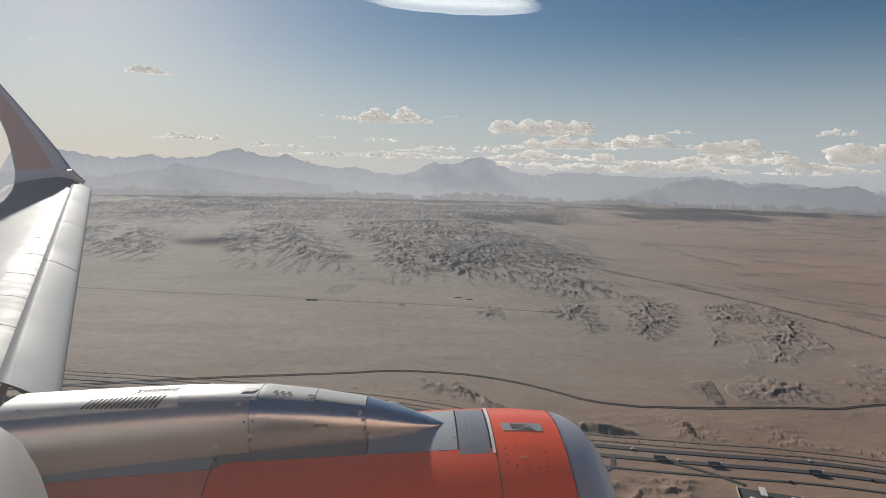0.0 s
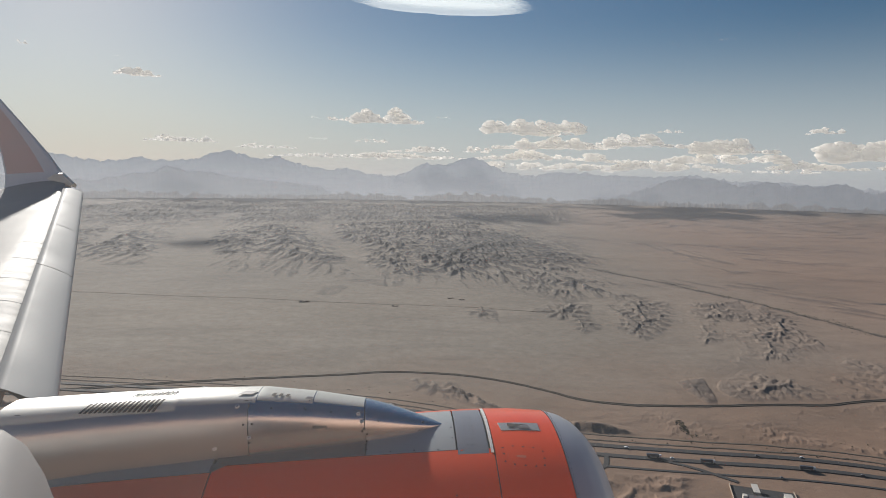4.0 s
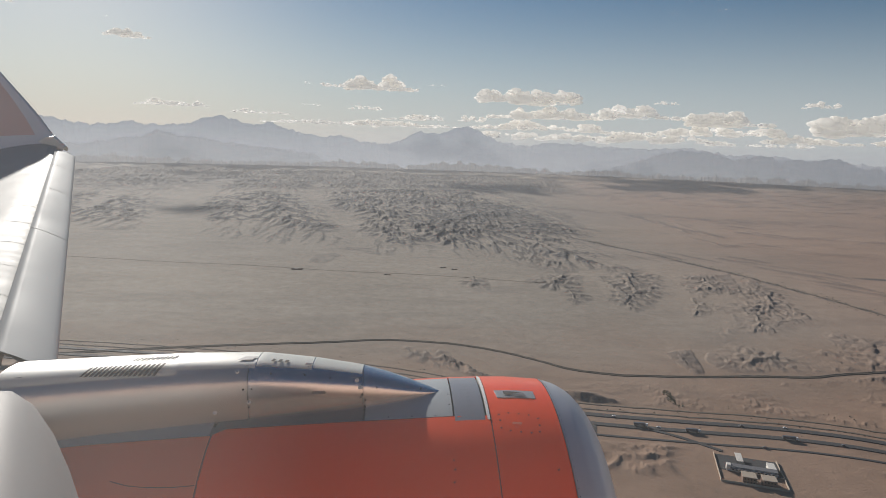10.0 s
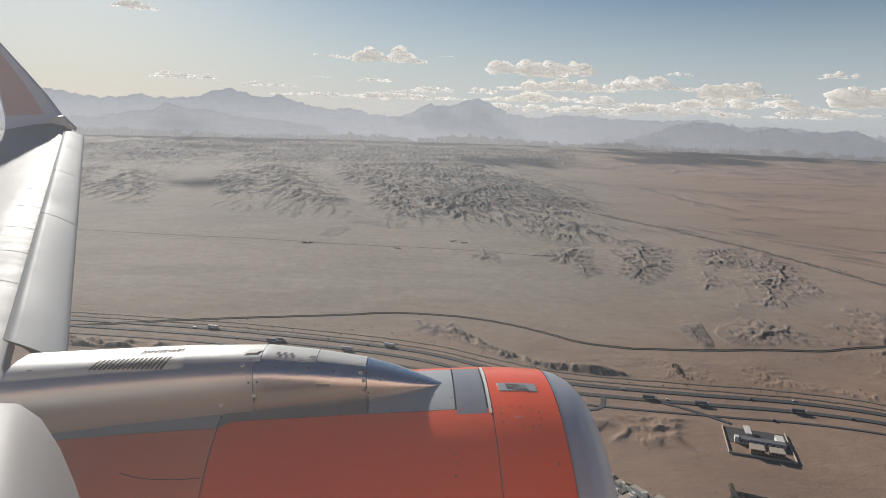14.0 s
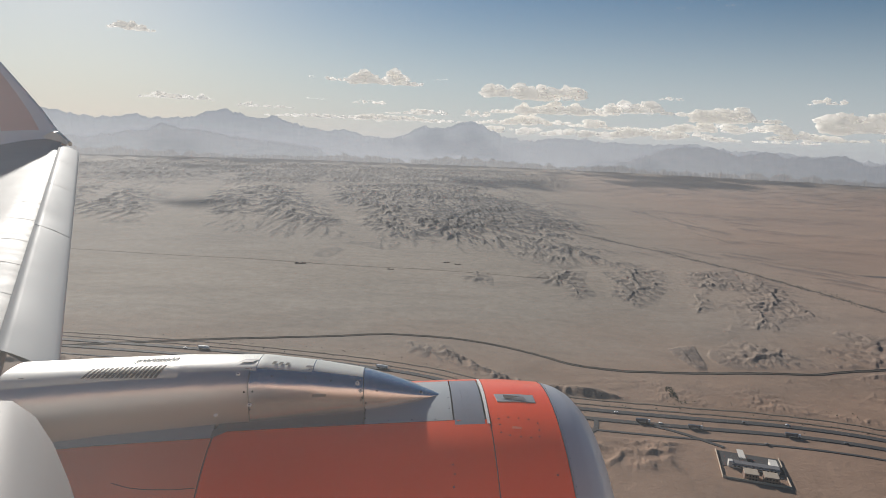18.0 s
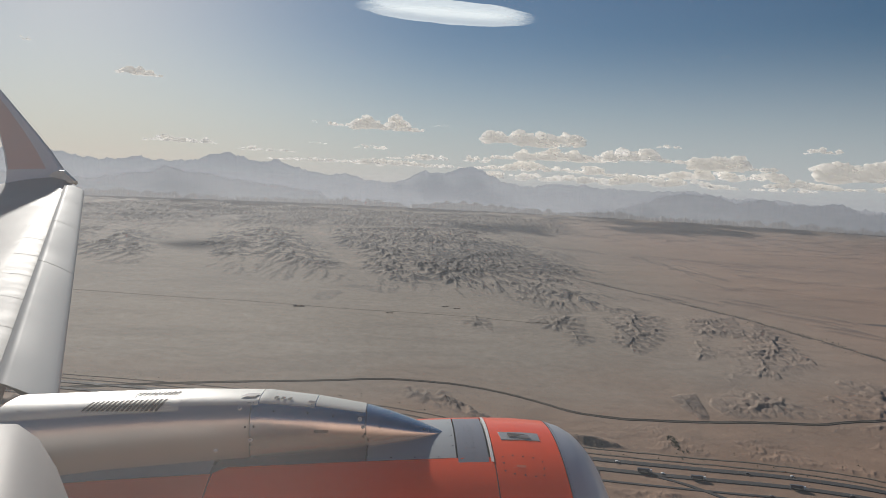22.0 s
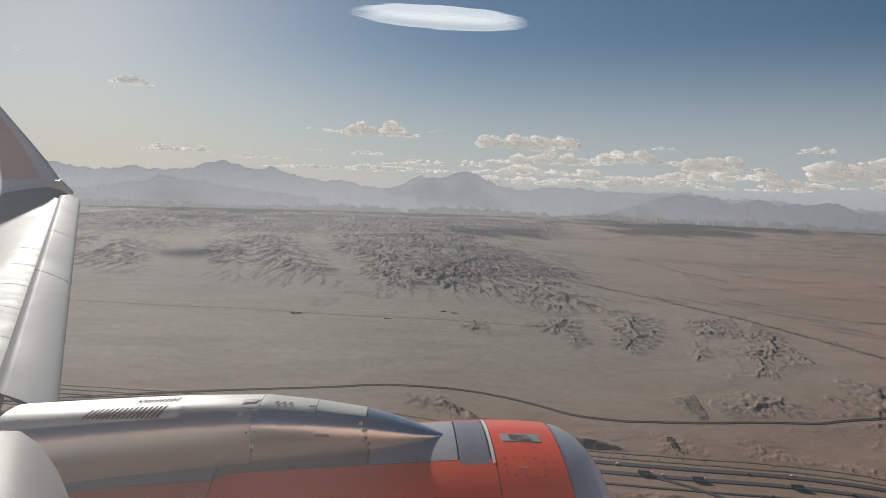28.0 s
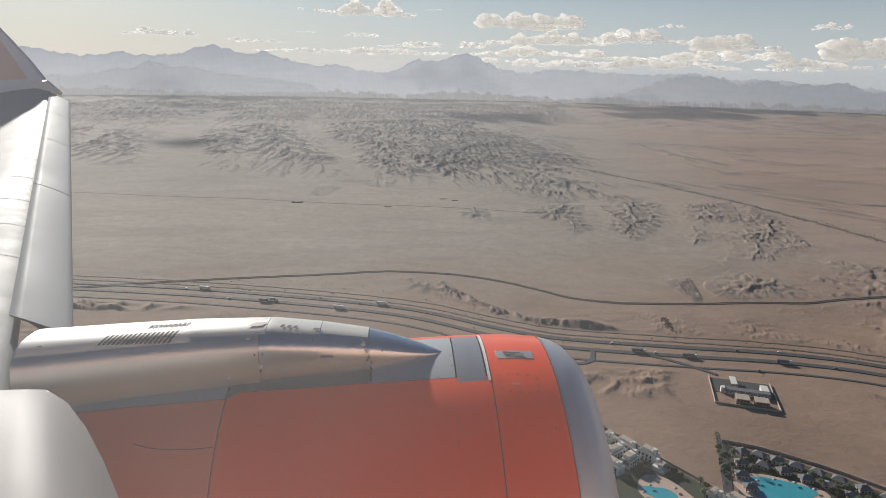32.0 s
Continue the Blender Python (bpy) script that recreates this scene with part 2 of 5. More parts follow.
def ground_material():
    m = bpy.data.materials.new("desert")
    m.use_nodes = True
    nt = m.node_tree
    b = nt.nodes["Principled BSDF"]
    b.inputs["Roughness"].default_value = 0.95
    b.inputs["Specular IOR Level"].default_value = 0.15
    tc = nt.nodes.new("ShaderNodeTexCoord")

    def tex(scale, detail, rough, stretch=(1, 1, 0.2)):
        mp = nt.nodes.new("ShaderNodeMapping")
        mp.inputs["Scale"].default_value = stretch
        nt.links.new(tc.outputs["Object"], mp.inputs[0])
        n = nt.nodes.new("ShaderNodeTexNoise")
        n.inputs["Scale"].default_value = scale
        n.inputs["Detail"].default_value = detail
        n.inputs["Roughness"].default_value = rough
        nt.links.new(mp.outputs[0], n.inputs["Vector"])
        return n.outputs["Fac"]

    def ramp(fac, p0, c0, p1, c1):
        r = nt.nodes.new("ShaderNodeValToRGB")
        r.color_ramp.elements[0].position, r.color_ramp.elements[0].color = p0, (*c0, 1)
        r.color_ramp.elements[1].position, r.color_ramp.elements[1].color = p1, (*c1, 1)
        nt.links.new(fac, r.inputs[0])
        return r.outputs[0]

    def mix(fac, a, c, kind="MIX"):
        x = nt.nodes.new("ShaderNodeMix")
        x.data_type, x.blend_type = "RGBA", kind
        if isinstance(fac, float):
            x.inputs[0].default_value = fac
        else:
            nt.links.new(fac, x.inputs[0])
        nt.links.new(a, x.inputs[6])
        nt.links.new(c, x.inputs[7])
        return x.outputs[2]

    def attribute(name):
        a = nt.nodes.new("ShaderNodeAttribute")
        a.attribute_name = name
        return a.outputs["Fac"]

    sand = ramp(tex(0.0022, 6, 0.55), 0.32, (0.330, 0.286, 0.238), 0.68, (0.392, 0.338, 0.281))
    fine = ramp(tex(0.05, 10, 0.78), 0.3, (0.76, 0.76, 0.76), 0.72, (1.15, 1.15, 1.14))
    sand = mix(1.0, sand, fine, "MULTIPLY")
    streak = ramp(tex(0.006, 7, 0.6, (0.6, 1.0, 0.2)), 0.42, (0.95, 0.947, 0.943), 0.62, (1.02, 1.02, 1.02))
    sand = mix(1.0, sand, streak, "MULTIPLY")
    red = mix(attribute("red"), sand, ramp(tex(0.004, 5, 0.5), 0.3, (0.355, 0.245, 0.184), 0.7, (0.420, 0.288, 0.217)))
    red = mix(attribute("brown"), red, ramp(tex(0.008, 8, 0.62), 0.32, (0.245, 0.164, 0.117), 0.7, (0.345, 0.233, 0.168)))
    rock = ramp(tex(0.02, 10, 0.75), 0.34, (0.058, 0.060, 0.070), 0.7, (0.145, 0.138, 0.134))
    ground = mix(attribute("rock"), red, rock)
    nt.links.new(ground, b.inputs["Base Color"])
    bp = nt.nodes.new("ShaderNodeBump")
    bp.inputs["Strength"].default_value = 0.55
    bp.inputs["Distance"].default_value = 3.0
    nt.links.new(tex(0.05, 9, 0.72), bp.inputs["Height"])
    nt.links.new(bp.outputs[0], b.inputs["Normal"])
    return m


desert = ground_material()


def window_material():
    """Clear acrylic with a thin film added to imitate veiling sun glare, stronger to the left."""
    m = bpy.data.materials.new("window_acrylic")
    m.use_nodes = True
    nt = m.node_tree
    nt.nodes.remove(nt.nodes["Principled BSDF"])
    clear, veil_bsdf, blend = nt.nodes.new("ShaderNodeBsdfTransparent"), nt.nodes.new("ShaderNodeBsdfTranslucent"), nt.nodes.new("ShaderNodeMixShader")
    veil_bsdf.inputs["Color"].default_value = (0.95, 0.94, 0.90, 1)
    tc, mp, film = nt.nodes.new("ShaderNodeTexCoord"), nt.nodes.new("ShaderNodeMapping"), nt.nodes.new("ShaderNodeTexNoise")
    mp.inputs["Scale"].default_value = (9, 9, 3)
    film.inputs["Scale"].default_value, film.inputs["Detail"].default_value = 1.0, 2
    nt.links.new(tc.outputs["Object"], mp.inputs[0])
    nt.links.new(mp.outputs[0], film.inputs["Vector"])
    # graded film paints the glare: strong at the left, faint at the right
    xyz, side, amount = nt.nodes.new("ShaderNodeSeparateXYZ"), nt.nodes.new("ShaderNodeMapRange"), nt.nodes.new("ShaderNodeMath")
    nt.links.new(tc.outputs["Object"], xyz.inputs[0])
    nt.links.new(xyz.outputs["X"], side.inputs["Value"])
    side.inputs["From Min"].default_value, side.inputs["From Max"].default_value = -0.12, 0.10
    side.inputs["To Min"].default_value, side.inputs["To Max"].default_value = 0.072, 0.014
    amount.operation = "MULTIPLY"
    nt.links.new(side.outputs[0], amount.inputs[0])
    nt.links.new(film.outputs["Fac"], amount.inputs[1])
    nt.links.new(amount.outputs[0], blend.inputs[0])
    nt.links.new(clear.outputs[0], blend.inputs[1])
    nt.links.new(veil_bsdf.outputs[0], blend.inputs[2])
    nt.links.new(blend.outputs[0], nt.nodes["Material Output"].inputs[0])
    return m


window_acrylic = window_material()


# ---- mesh helpers ----
def mesh_of(name, verts, faces, mats, smooth=False):
    me = bpy.data.meshes.new(name)
    me.from_pydata([tuple(v) for v in verts], [], faces)
    for m in mats if isinstance(mats, (list, tuple)) else [mats]:
        me.materials.append(m)
    if smooth:
        me.polygons.foreach_set("use_smooth", [True] * len(me.polygons))
    me.update()
    return me


def part(name, bm, mat, parent, label="", smooth=False):
    """Links a bmesh, or (verts, faces), as one mesh under a thing or a part."""
    if isinstance(bm, tuple):
        me = mesh_of(name, bm[0], bm[1], mat, smooth)
    else:
        me = bpy.data.meshes.new(name)
        bm.normal_update()
        bm.to_mesh(me)
        bm.free()
        me.materials.append(mat)
        if smooth:
            me.polygons.foreach_set("use_smooth", [True] * len(me.polygons))
    ob = new(name, me)
    if parent is not None:
        ob.parent = parent
    if label:
        tagged(ob, label)
    return ob


def thing(name, label, category, group="", m=None, kind=""):
    ob = new(name)
    tagged(ob, label, category, group, kind)
    if m is not None:
        ob.matrix_world = m
    return ob


def grid_faces(nu, nv, wrap=False):
    out = []
    for i in range(nu - 1):
        for j in range(nv if wrap else nv - 1):
            k = (j + 1) % nv
            out.append((i * nv + j, (i + 1) * nv + j, (i + 1) * nv + k, i * nv + k))
    return out


def box(bm, x0, x1, y0, y1, z0, z1, bevel=0.0):
    r = bmesh.ops.create_cube(bm, size=1.0)
    vs = r["verts"]
    bmesh.ops.scale(bm, vec=(x1 - x0, y1 - y0, z1 - z0), verts=vs)
    bmesh.ops.translate(bm, vec=((x0 + x1) / 2, (y0 + y1) / 2, (z0 + z1) / 2), verts=vs)
    if bevel:
        es = list({e for v in vs for e in v.link_edges})
        bmesh.ops.bevel(bm, geom=es, offset=bevel, segments=2, affect="EDGES")


def boxes(*dims, bevel=0.0):
    bm = bmesh.new()
    for d in dims:
        box(bm, *d, bevel=bevel)
    return bm


# ---- noise on arrays ----
def hash01(ix, iy, seed):
    h = (ix.astype(np.int64) * 374761393 + iy.astype(np.int64) * 668265263 + seed * 974634777) & 0xFFFFFFFF
    h = ((h ^ (h >> 13)) * 1274126177) & 0xFFFFFFFF
    h = (h ^ (h >> 16)) & 0xFFFF
    return h / 65535.0


def gnoise(x, y, seed=0):
    ix, iy = np.floor(x), np.floor(y)
    fx, fy = x - ix, y - iy
    wx, wy = fx * fx * fx * (fx * (fx * 6 - 15) + 10), fy * fy * fy * (fy * (fy * 6 - 15) + 10)

    def corner(dx, dy):
        a = hash01(ix + dx, iy + dy, seed) * 2 * np.pi
        return np.cos(a) * (fx - dx) + np.sin(a) * (fy - dy)
    a, b = corner(0, 0), corner(1, 0)
    c, d = corner(0, 1), corner(1, 1)
    return ((a + (b - a) * wx) * (1 - wy) + (c + (d - c) * wx) * wy) * 1.5


def fbm(x, y, octaves=5, seed=0, gain=0.5):
    out, amp = np.zeros_like(x), 1.0
    for i in range(octaves):
        out = out + amp * gnoise(x, y, seed + i)
        x, y, amp = x * 2.03 + 17.1, y * 2.03 - 9.3, amp * gain
    return out


def ridged(x, y, octaves=5, seed=0, gain=0.55):
    out, amp, w = np.zeros_like(x), 1.0, np.ones_like(x)
    for i in range(octaves):
        n = (1 - np.abs(gnoise(x, y, seed + i)) * 1.6)
        n = np.clip(n, 0, 1) ** 2 * w
        out, w = out + amp * n, np.clip(n * 1.6, 0, 1)
        x, y, amp = x * 2.07 + 5.3, y * 2.07 + 3.1, amp * gain
    return out / 1.9


def smooth01(a, b, x):
    t = np.clip((x - a) / (b - a), 0, 1)
    return t * t * (3 - 2 * t)


def blob(u, v, cu, cv, ru, rv, turn=0.0, soft=0.45):
    c, s = math.cos(radians(turn)), math.sin(radians(turn))
    a, b = (u - cu) * c + (v - cv) * s, -(u - cu) * s + (v - cv) * c
    r = np.sqrt((a / ru) ** 2 + (b / rv) ** 2)
    out, near = np.zeros(np.shape(u)), r < 2.0
    if near.any():
        edge = 0.32 * fbm(u[near] / 160.0, v[near] / 160.0, 4, 90)
        out[near] = 1 - smooth01(1 - soft, 1 + soft, r[near] + edge)
    return out


def along(u, v, pts, wander=0.0):
    """Distance from a line through the points."""
    whole = np.full(np.shape(u), 1e9)
    xs, ys = [p[0] for p in pts], [p[1] for p in pts]
    near = (u > min(xs) - 320) & (u < max(xs) + 320) & (v > min(ys) - 320) & (v < max(ys) + 320)
    if not near.any():
        return whole
    u, v = u[near], v[near]
    if wander > 20:
        u, v = u + wander * fbm(u / 260.0, v / 260.0, 3, 41), v + wander * fbm(u / 260.0, v / 260.0, 3, 47)
    best = np.full(len(u), 1e9)
    for (ax, ay), (bx, by) in zip(pts, pts[1:]):
        dx, dy = bx - ax, by - ay
        t = np.clip(((u - ax) * dx + (v - ay) * dy) / (dx * dx + dy * dy), 0, 1)
        best = np.minimum(best, np.hypot(u - ax - t * dx, v - ay - t * dy))
    whole[near] = best
    return whole


# ---- the desert ----
CANAL = [(-900, 800), (-600, 842), (-336, 903), (-191, 929), (-101, 944), (-34, 957), (35, 951), (94, 935), (150, 904), (193, 870), (233, 835), (289, 817), (326, 814), (403, 813), (484, 818), (561, 817), (609, 829), (673, 840), (800, 862), (1000, 890)]
WADI_ROAD = [(428, 2373), (527, 2238), (617, 2056), (716, 1865), (791, 1688), (846, 1552), (881, 1416), (908, 1315), (934, 1185), (965, 1050)]
HIGHWAY = [(-900, 935), (-640, 918), (-458, 895), (-248, 862), (-13, 800), (110, 730), (165, 702), (227, 686), (336, 667), (395, 658), (451, 645), (513, 622), (600, 570), (700, 478), (780, 380)]
FAINT = [(-900, 1612), (-581, 1559), (-373, 1537), (-166, 1494), (47, 1469), (226, 1427), (346, 1384)]
# dry washes between the rocky blocks
WASH_A = [(-1330, 4800), (-1240, 3900), (-1080, 3150), (-960, 2750), (-860, 2450), (-760, 2100)]
WASH_B = [(-640, 4700), (-559, 3739), (-420, 3150), (-311, 2738), (-235, 2400), (-202, 2218), (-143, 1857)]
WASH_C = [(-1498, 3362), (-1400, 2950), (-1310, 2640), (-1400, 2400)]
WASH_E = [(-250, 3900), (-60, 3300), (20, 2800), (-20, 2400), (60, 2050), (90, 1850)]
WASH_F = [(-900, 3300), (-700, 2950), (-620, 2600), (-560, 2380)]
WASH_D = [(240, 4700), (440, 3900), (560, 3500), (640, 3000)]
# rocky blocks: outline, height, darkness
BLOCKS = [
    ([(-2500, 2250), (-1000, 2130), (-330, 1900), (100, 1730), (560, 1540), (660, 2150), (760, 3200), (760, 4600), (-2500, 4600)], 6.0, 0.36),
    ([(-2300, 3000), (-1552, 3326), (-1332, 3304), (-1100, 2766), (-880, 2277), (-1031, 2249), (-1251, 2270), (-1800, 2300)], 13.0, 0.74),
    ([(-913, 2765), (-743, 2359), (-656, 2356), (-590, 2418), (-447, 2229), (-340, 2173), (-263, 2198), (-307, 2431), (-397, 2702), (-517, 3191), (-676, 3668), (-831, 3799), (-941, 3591), (-956, 3227)], 14.0, 0.74),
    ([(-385, 3132), (-204, 2606), (-154, 2233), (-105, 2003), (-12, 1947), (107, 1880), (204, 1835), (315, 1800), (420, 1783), (486, 1650), (549, 1680), (529, 1871), (521, 2129), (606, 2397), (582, 2820), (605, 3582), (460, 4364), (-116, 4267), (-442, 3857)], 15.0, 0.66),
    ([(-533, 2125), (-420, 2035), (-317, 1920), (-330, 1960), (-430, 2070)], 4.0, 0.5),
    ([(-350, 1745), (-260, 1700), (-225, 1640), (-250, 1640), (-330, 1700)], 3.5, 0.45),
    ([(-3000, 4300), (-1700, 3750), (-1250, 4050), (-700, 4000), (-450, 4250), (100, 4450), (560, 4600), (1100, 4500), (1500, 6300), (-2600, 7000)], 15.0, 0.55)]
# gullied aprons on the sand: outline, height, darkness
FANS = [
    ([(110, 1385), (152, 1473), (185, 1443), (180, 1302), (152, 1335)], 7.0, 0.50),
    ([(261, 1423), (317, 1510), (425, 1500), (373, 1240), (324, 1185), (318, 1320), (275, 1373)], 8.5, 0.52),
    ([(444, 1500), (552, 1590), (640, 1530), (572, 1280), (501, 1214), (440, 1171), (398, 1241)], 8.5, 0.52),
    ([(210, 1749), (386, 1837), (492, 1641), (376, 1505), (262, 1664)], 8.0, 0.50),
    ([(571, 1295), (676, 1360), (589, 1150), (512, 1103)], 7.5, 0.45),
    ([(600, 1204), (836, 1505), (894, 1336), (808, 1140), (648, 1017), (545, 1010)], 7.5, 0.42),
    ([(654, 1545), (829, 1571), (743, 1303), (618, 1340)], 7.5, 0.45),
    ([(398, 914), (440, 930), (415, 820), (401, 826)], 5.0, 0.55),
    ([(458, 930), (542, 965), (640, 945), (575, 824), (486, 820), (450, 852)], 6.5, 0.42),
    ([(625, 970), (777, 1050), (950, 1005), (900, 800), (704, 745), (610, 765), (540, 782)], 6.5, 0.38),
    ([(-30, 930), (18, 938), (62, 908), (95, 815), (150, 765), (120, 752), (47, 822), (0, 870)], 6.5, 0.55)]
# worn low ridges on the far plain: line, width, darkness
STREAKS = [([(1020, 2960), (1128, 2648), (1085, 2081)], 70, 0.42), ([(1422, 2743), (1326, 2379), (1514, 2290), (1690, 2206), (2100, 2060)], 80, 0.36), ([(697, 1814), (955, 1825), (1021, 1598), (1069, 1364), (1120, 1150)], 85, 0.36),
           ([(760, 3300), (1000, 3100), (1280, 2900), (1900, 2750)], 120, 0.30), ([(1180, 2080), (1400, 1900), (1700, 1750)], 70, 0.32)]
FIELD = [(26, 2695), (174, 3277), (468, 3515), (569, 3106), (667, 2645), (759, 2396), (541, 2214), (341, 2211), (126, 2293)]
PAN = [(461, 4024), (565, 4128), (601, 3764), (507, 3569), (423, 3673)]


def offset_line(pts, off):
    out = []
    for i, (x, y) in enumerate(pts):
        a, b = pts[max(i - 1, 0)], pts[min(i + 1, len(pts) - 1)]
        dx, dy = b[0] - a[0], b[1] - a[1]
        n = math.hypot(dx, dy)
        out.append((x + dy / n * off, y - dx / n * off))
    return out


CARRIAGE_B, SERVICE, DIRT_A, DIRT_B = offset_line(HIGHWAY, 25), offset_line(HIGHWAY, 53), offset_line(HIGHWAY, -15), offset_line(HIGHWAY, -31)


def inside(u, v, pts):
    """Distance from a closed outline, positive inside it; points far from it get -900."""
    xs, ys = [p[0] for p in pts], [p[1] for p in pts]
    out = np.full(np.shape(u), -900.0)
    near = (u > min(xs) - 220) & (u < max(xs) + 220) & (v > min(ys) - 220) & (v < max(ys) + 220)
    if not near.any():
        return out
    a, b = u[near], v[near]
    best, odd = np.full(len(a), 1e9), np.zeros(len(a), bool)
    for (ax, ay), (bx, by) in zip(pts, pts[1:] + pts[:1]):
        dx, dy = bx - ax, by - ay
        t = np.clip(((a - ax) * dx + (b - ay) * dy) / (dx * dx + dy * dy), 0, 1)
        best = np.minimum(best, np.hypot(a - ax - t * dx, b - ay - t * dy))
        if dy:
            odd ^= ((ay > b) != (by > b)) & (a < ax + dx * (b - ay) / dy)
    out[near] = np.where(odd, best, -best)
    return out


def base_form(u, v):
    """The land before water cut it: blocks, aprons and far swells; height, darkness and the width of its gullies."""
    jog = 34 * fbm(u / 150, v / 150, 3, 33)
    wash = np.minimum.reduce([along(u, v, WASH_A, 30) - 78, along(u, v, WASH_B, 30) - 20, along(u, v, WASH_C, 40) - 18, along(u, v, WASH_D, 50), along(u, v, WASH_E, 40) + 4, along(u, v, WASH_F, 40) + 2])
    cut = smooth01(-10, 45, wash + 0.5 * jog)
    h, dark, wide = np.zeros(np.shape(u)), np.zeros(np.shape(u)), np.full(np.shape(u), 24.0)
    for pts, high, deep in BLOCKS:
        d = inside(u, v, pts)
        if d.max() < -500:
            continue
        d = d + 1.3 * jog
        k = 1 - np.exp(-np.maximum(d + 34, 0) / 60.0)
        new_h = high * k * cut
        dark = np.where(new_h > h, deep, dark)
        wide = np.where(new_h > h, 50.0, wide)
        h = np.maximum(h, new_h)
    h = h * (0.85 + 0.40 * fbm(u / 260, v / 380, 4, 19))
    ripple = 0.40 * fbm(u / 80, v / 120, 4, 35)
    for pts, high, deep in FANS:
        size = 0.28 * max(max(p[0] for p in pts) - min(p[0] for p in pts), 60)
        d = inside(u, v, pts)
        if d.max() < -500:
            continue
        d = d + size * ripple
        new_h = high * (1 - np.exp(-np.maximum(d, 0) / size)) * 0.92
        dark = np.where(new_h > h, 0.72 * deep, dark)
        wide = np.where(new_h > h, 20.0 + 0.006 * v, wide)
        h = np.maximum(h, new_h)
    return h, dark, wide


def furrows(x, y, dx, dy, seed):
    """Rills that run across the direction dx, dy: height and its slope along x and y."""
    ix, iy = np.floor(x), np.floor(y)
    fx, fy = x - ix, y - iy
    top, sx, sy, total = np.zeros_like(x), np.zeros_like(x), np.zeros_like(x), np.full_like(x, 1e-9)
    for i in (-1, 0, 1):
        for j in (-1, 0, 1):
            px = fx - i - 0.5 - 0.42 * (2 * hash01(ix + i, iy + j, seed) - 1)
            py = fy - j - 0.5 - 0.42 * (2 * hash01(ix + i, iy + j, seed + 7) - 1)
            w = np.exp(-2.2 * (px * px + py * py))
            turn = 2 * np.pi * (px * dx + py * dy)
            top, total = top + w * np.cos(turn), total + w
            s = -w * np.sin(turn)
            sx, sy = sx + s * dx, sy + s * dy
    return top / total, sx / total, sy / total


def water_cut(u, v, h, wide):
    """Branching gullies down the slopes of the land: 0 in their beds to 1 on the ribs between them."""
    e = 9.0
    hx, hy = (base_form(u + e, v)[0] - h) / e, (base_form(u, v + e)[0] - h) / e
    tilt = smooth01(34, 48, wide)
    hx, hy = hx + 0.020 * gnoise(u / 170, v / 300, 51) - 0.012 * tilt, hy + 0.012 * gnoise(u / 130, v / 130, 52) + 0.012 + 0.040 * tilt
    n = np.maximum(np.hypot(hx, hy), 1e-6)
    pull_ = np.minimum(n / 0.05, 1.0) * 0.95 / n
    gx, gy = -hy * pull_, hx * pull_
    total, amp, f, ax, ay = np.zeros_like(u), 1.0, 1.0, np.zeros_like(u), np.zeros_like(u)
    for k in range(4):
        t, sx, sy = furrows(u * f / wide, v * f / (wide * (1 + 1.8 * tilt)), gx - 0.55 * ay, gy + 0.55 * ax, 400 + 31 * k)
        total = total + amp * t
        ax, ay = ax + amp * sx, ay + amp * sy
        amp, f = amp * 0.52, f * 1.95
    return np.clip(0.5 + 0.40 * total, 0, 1)


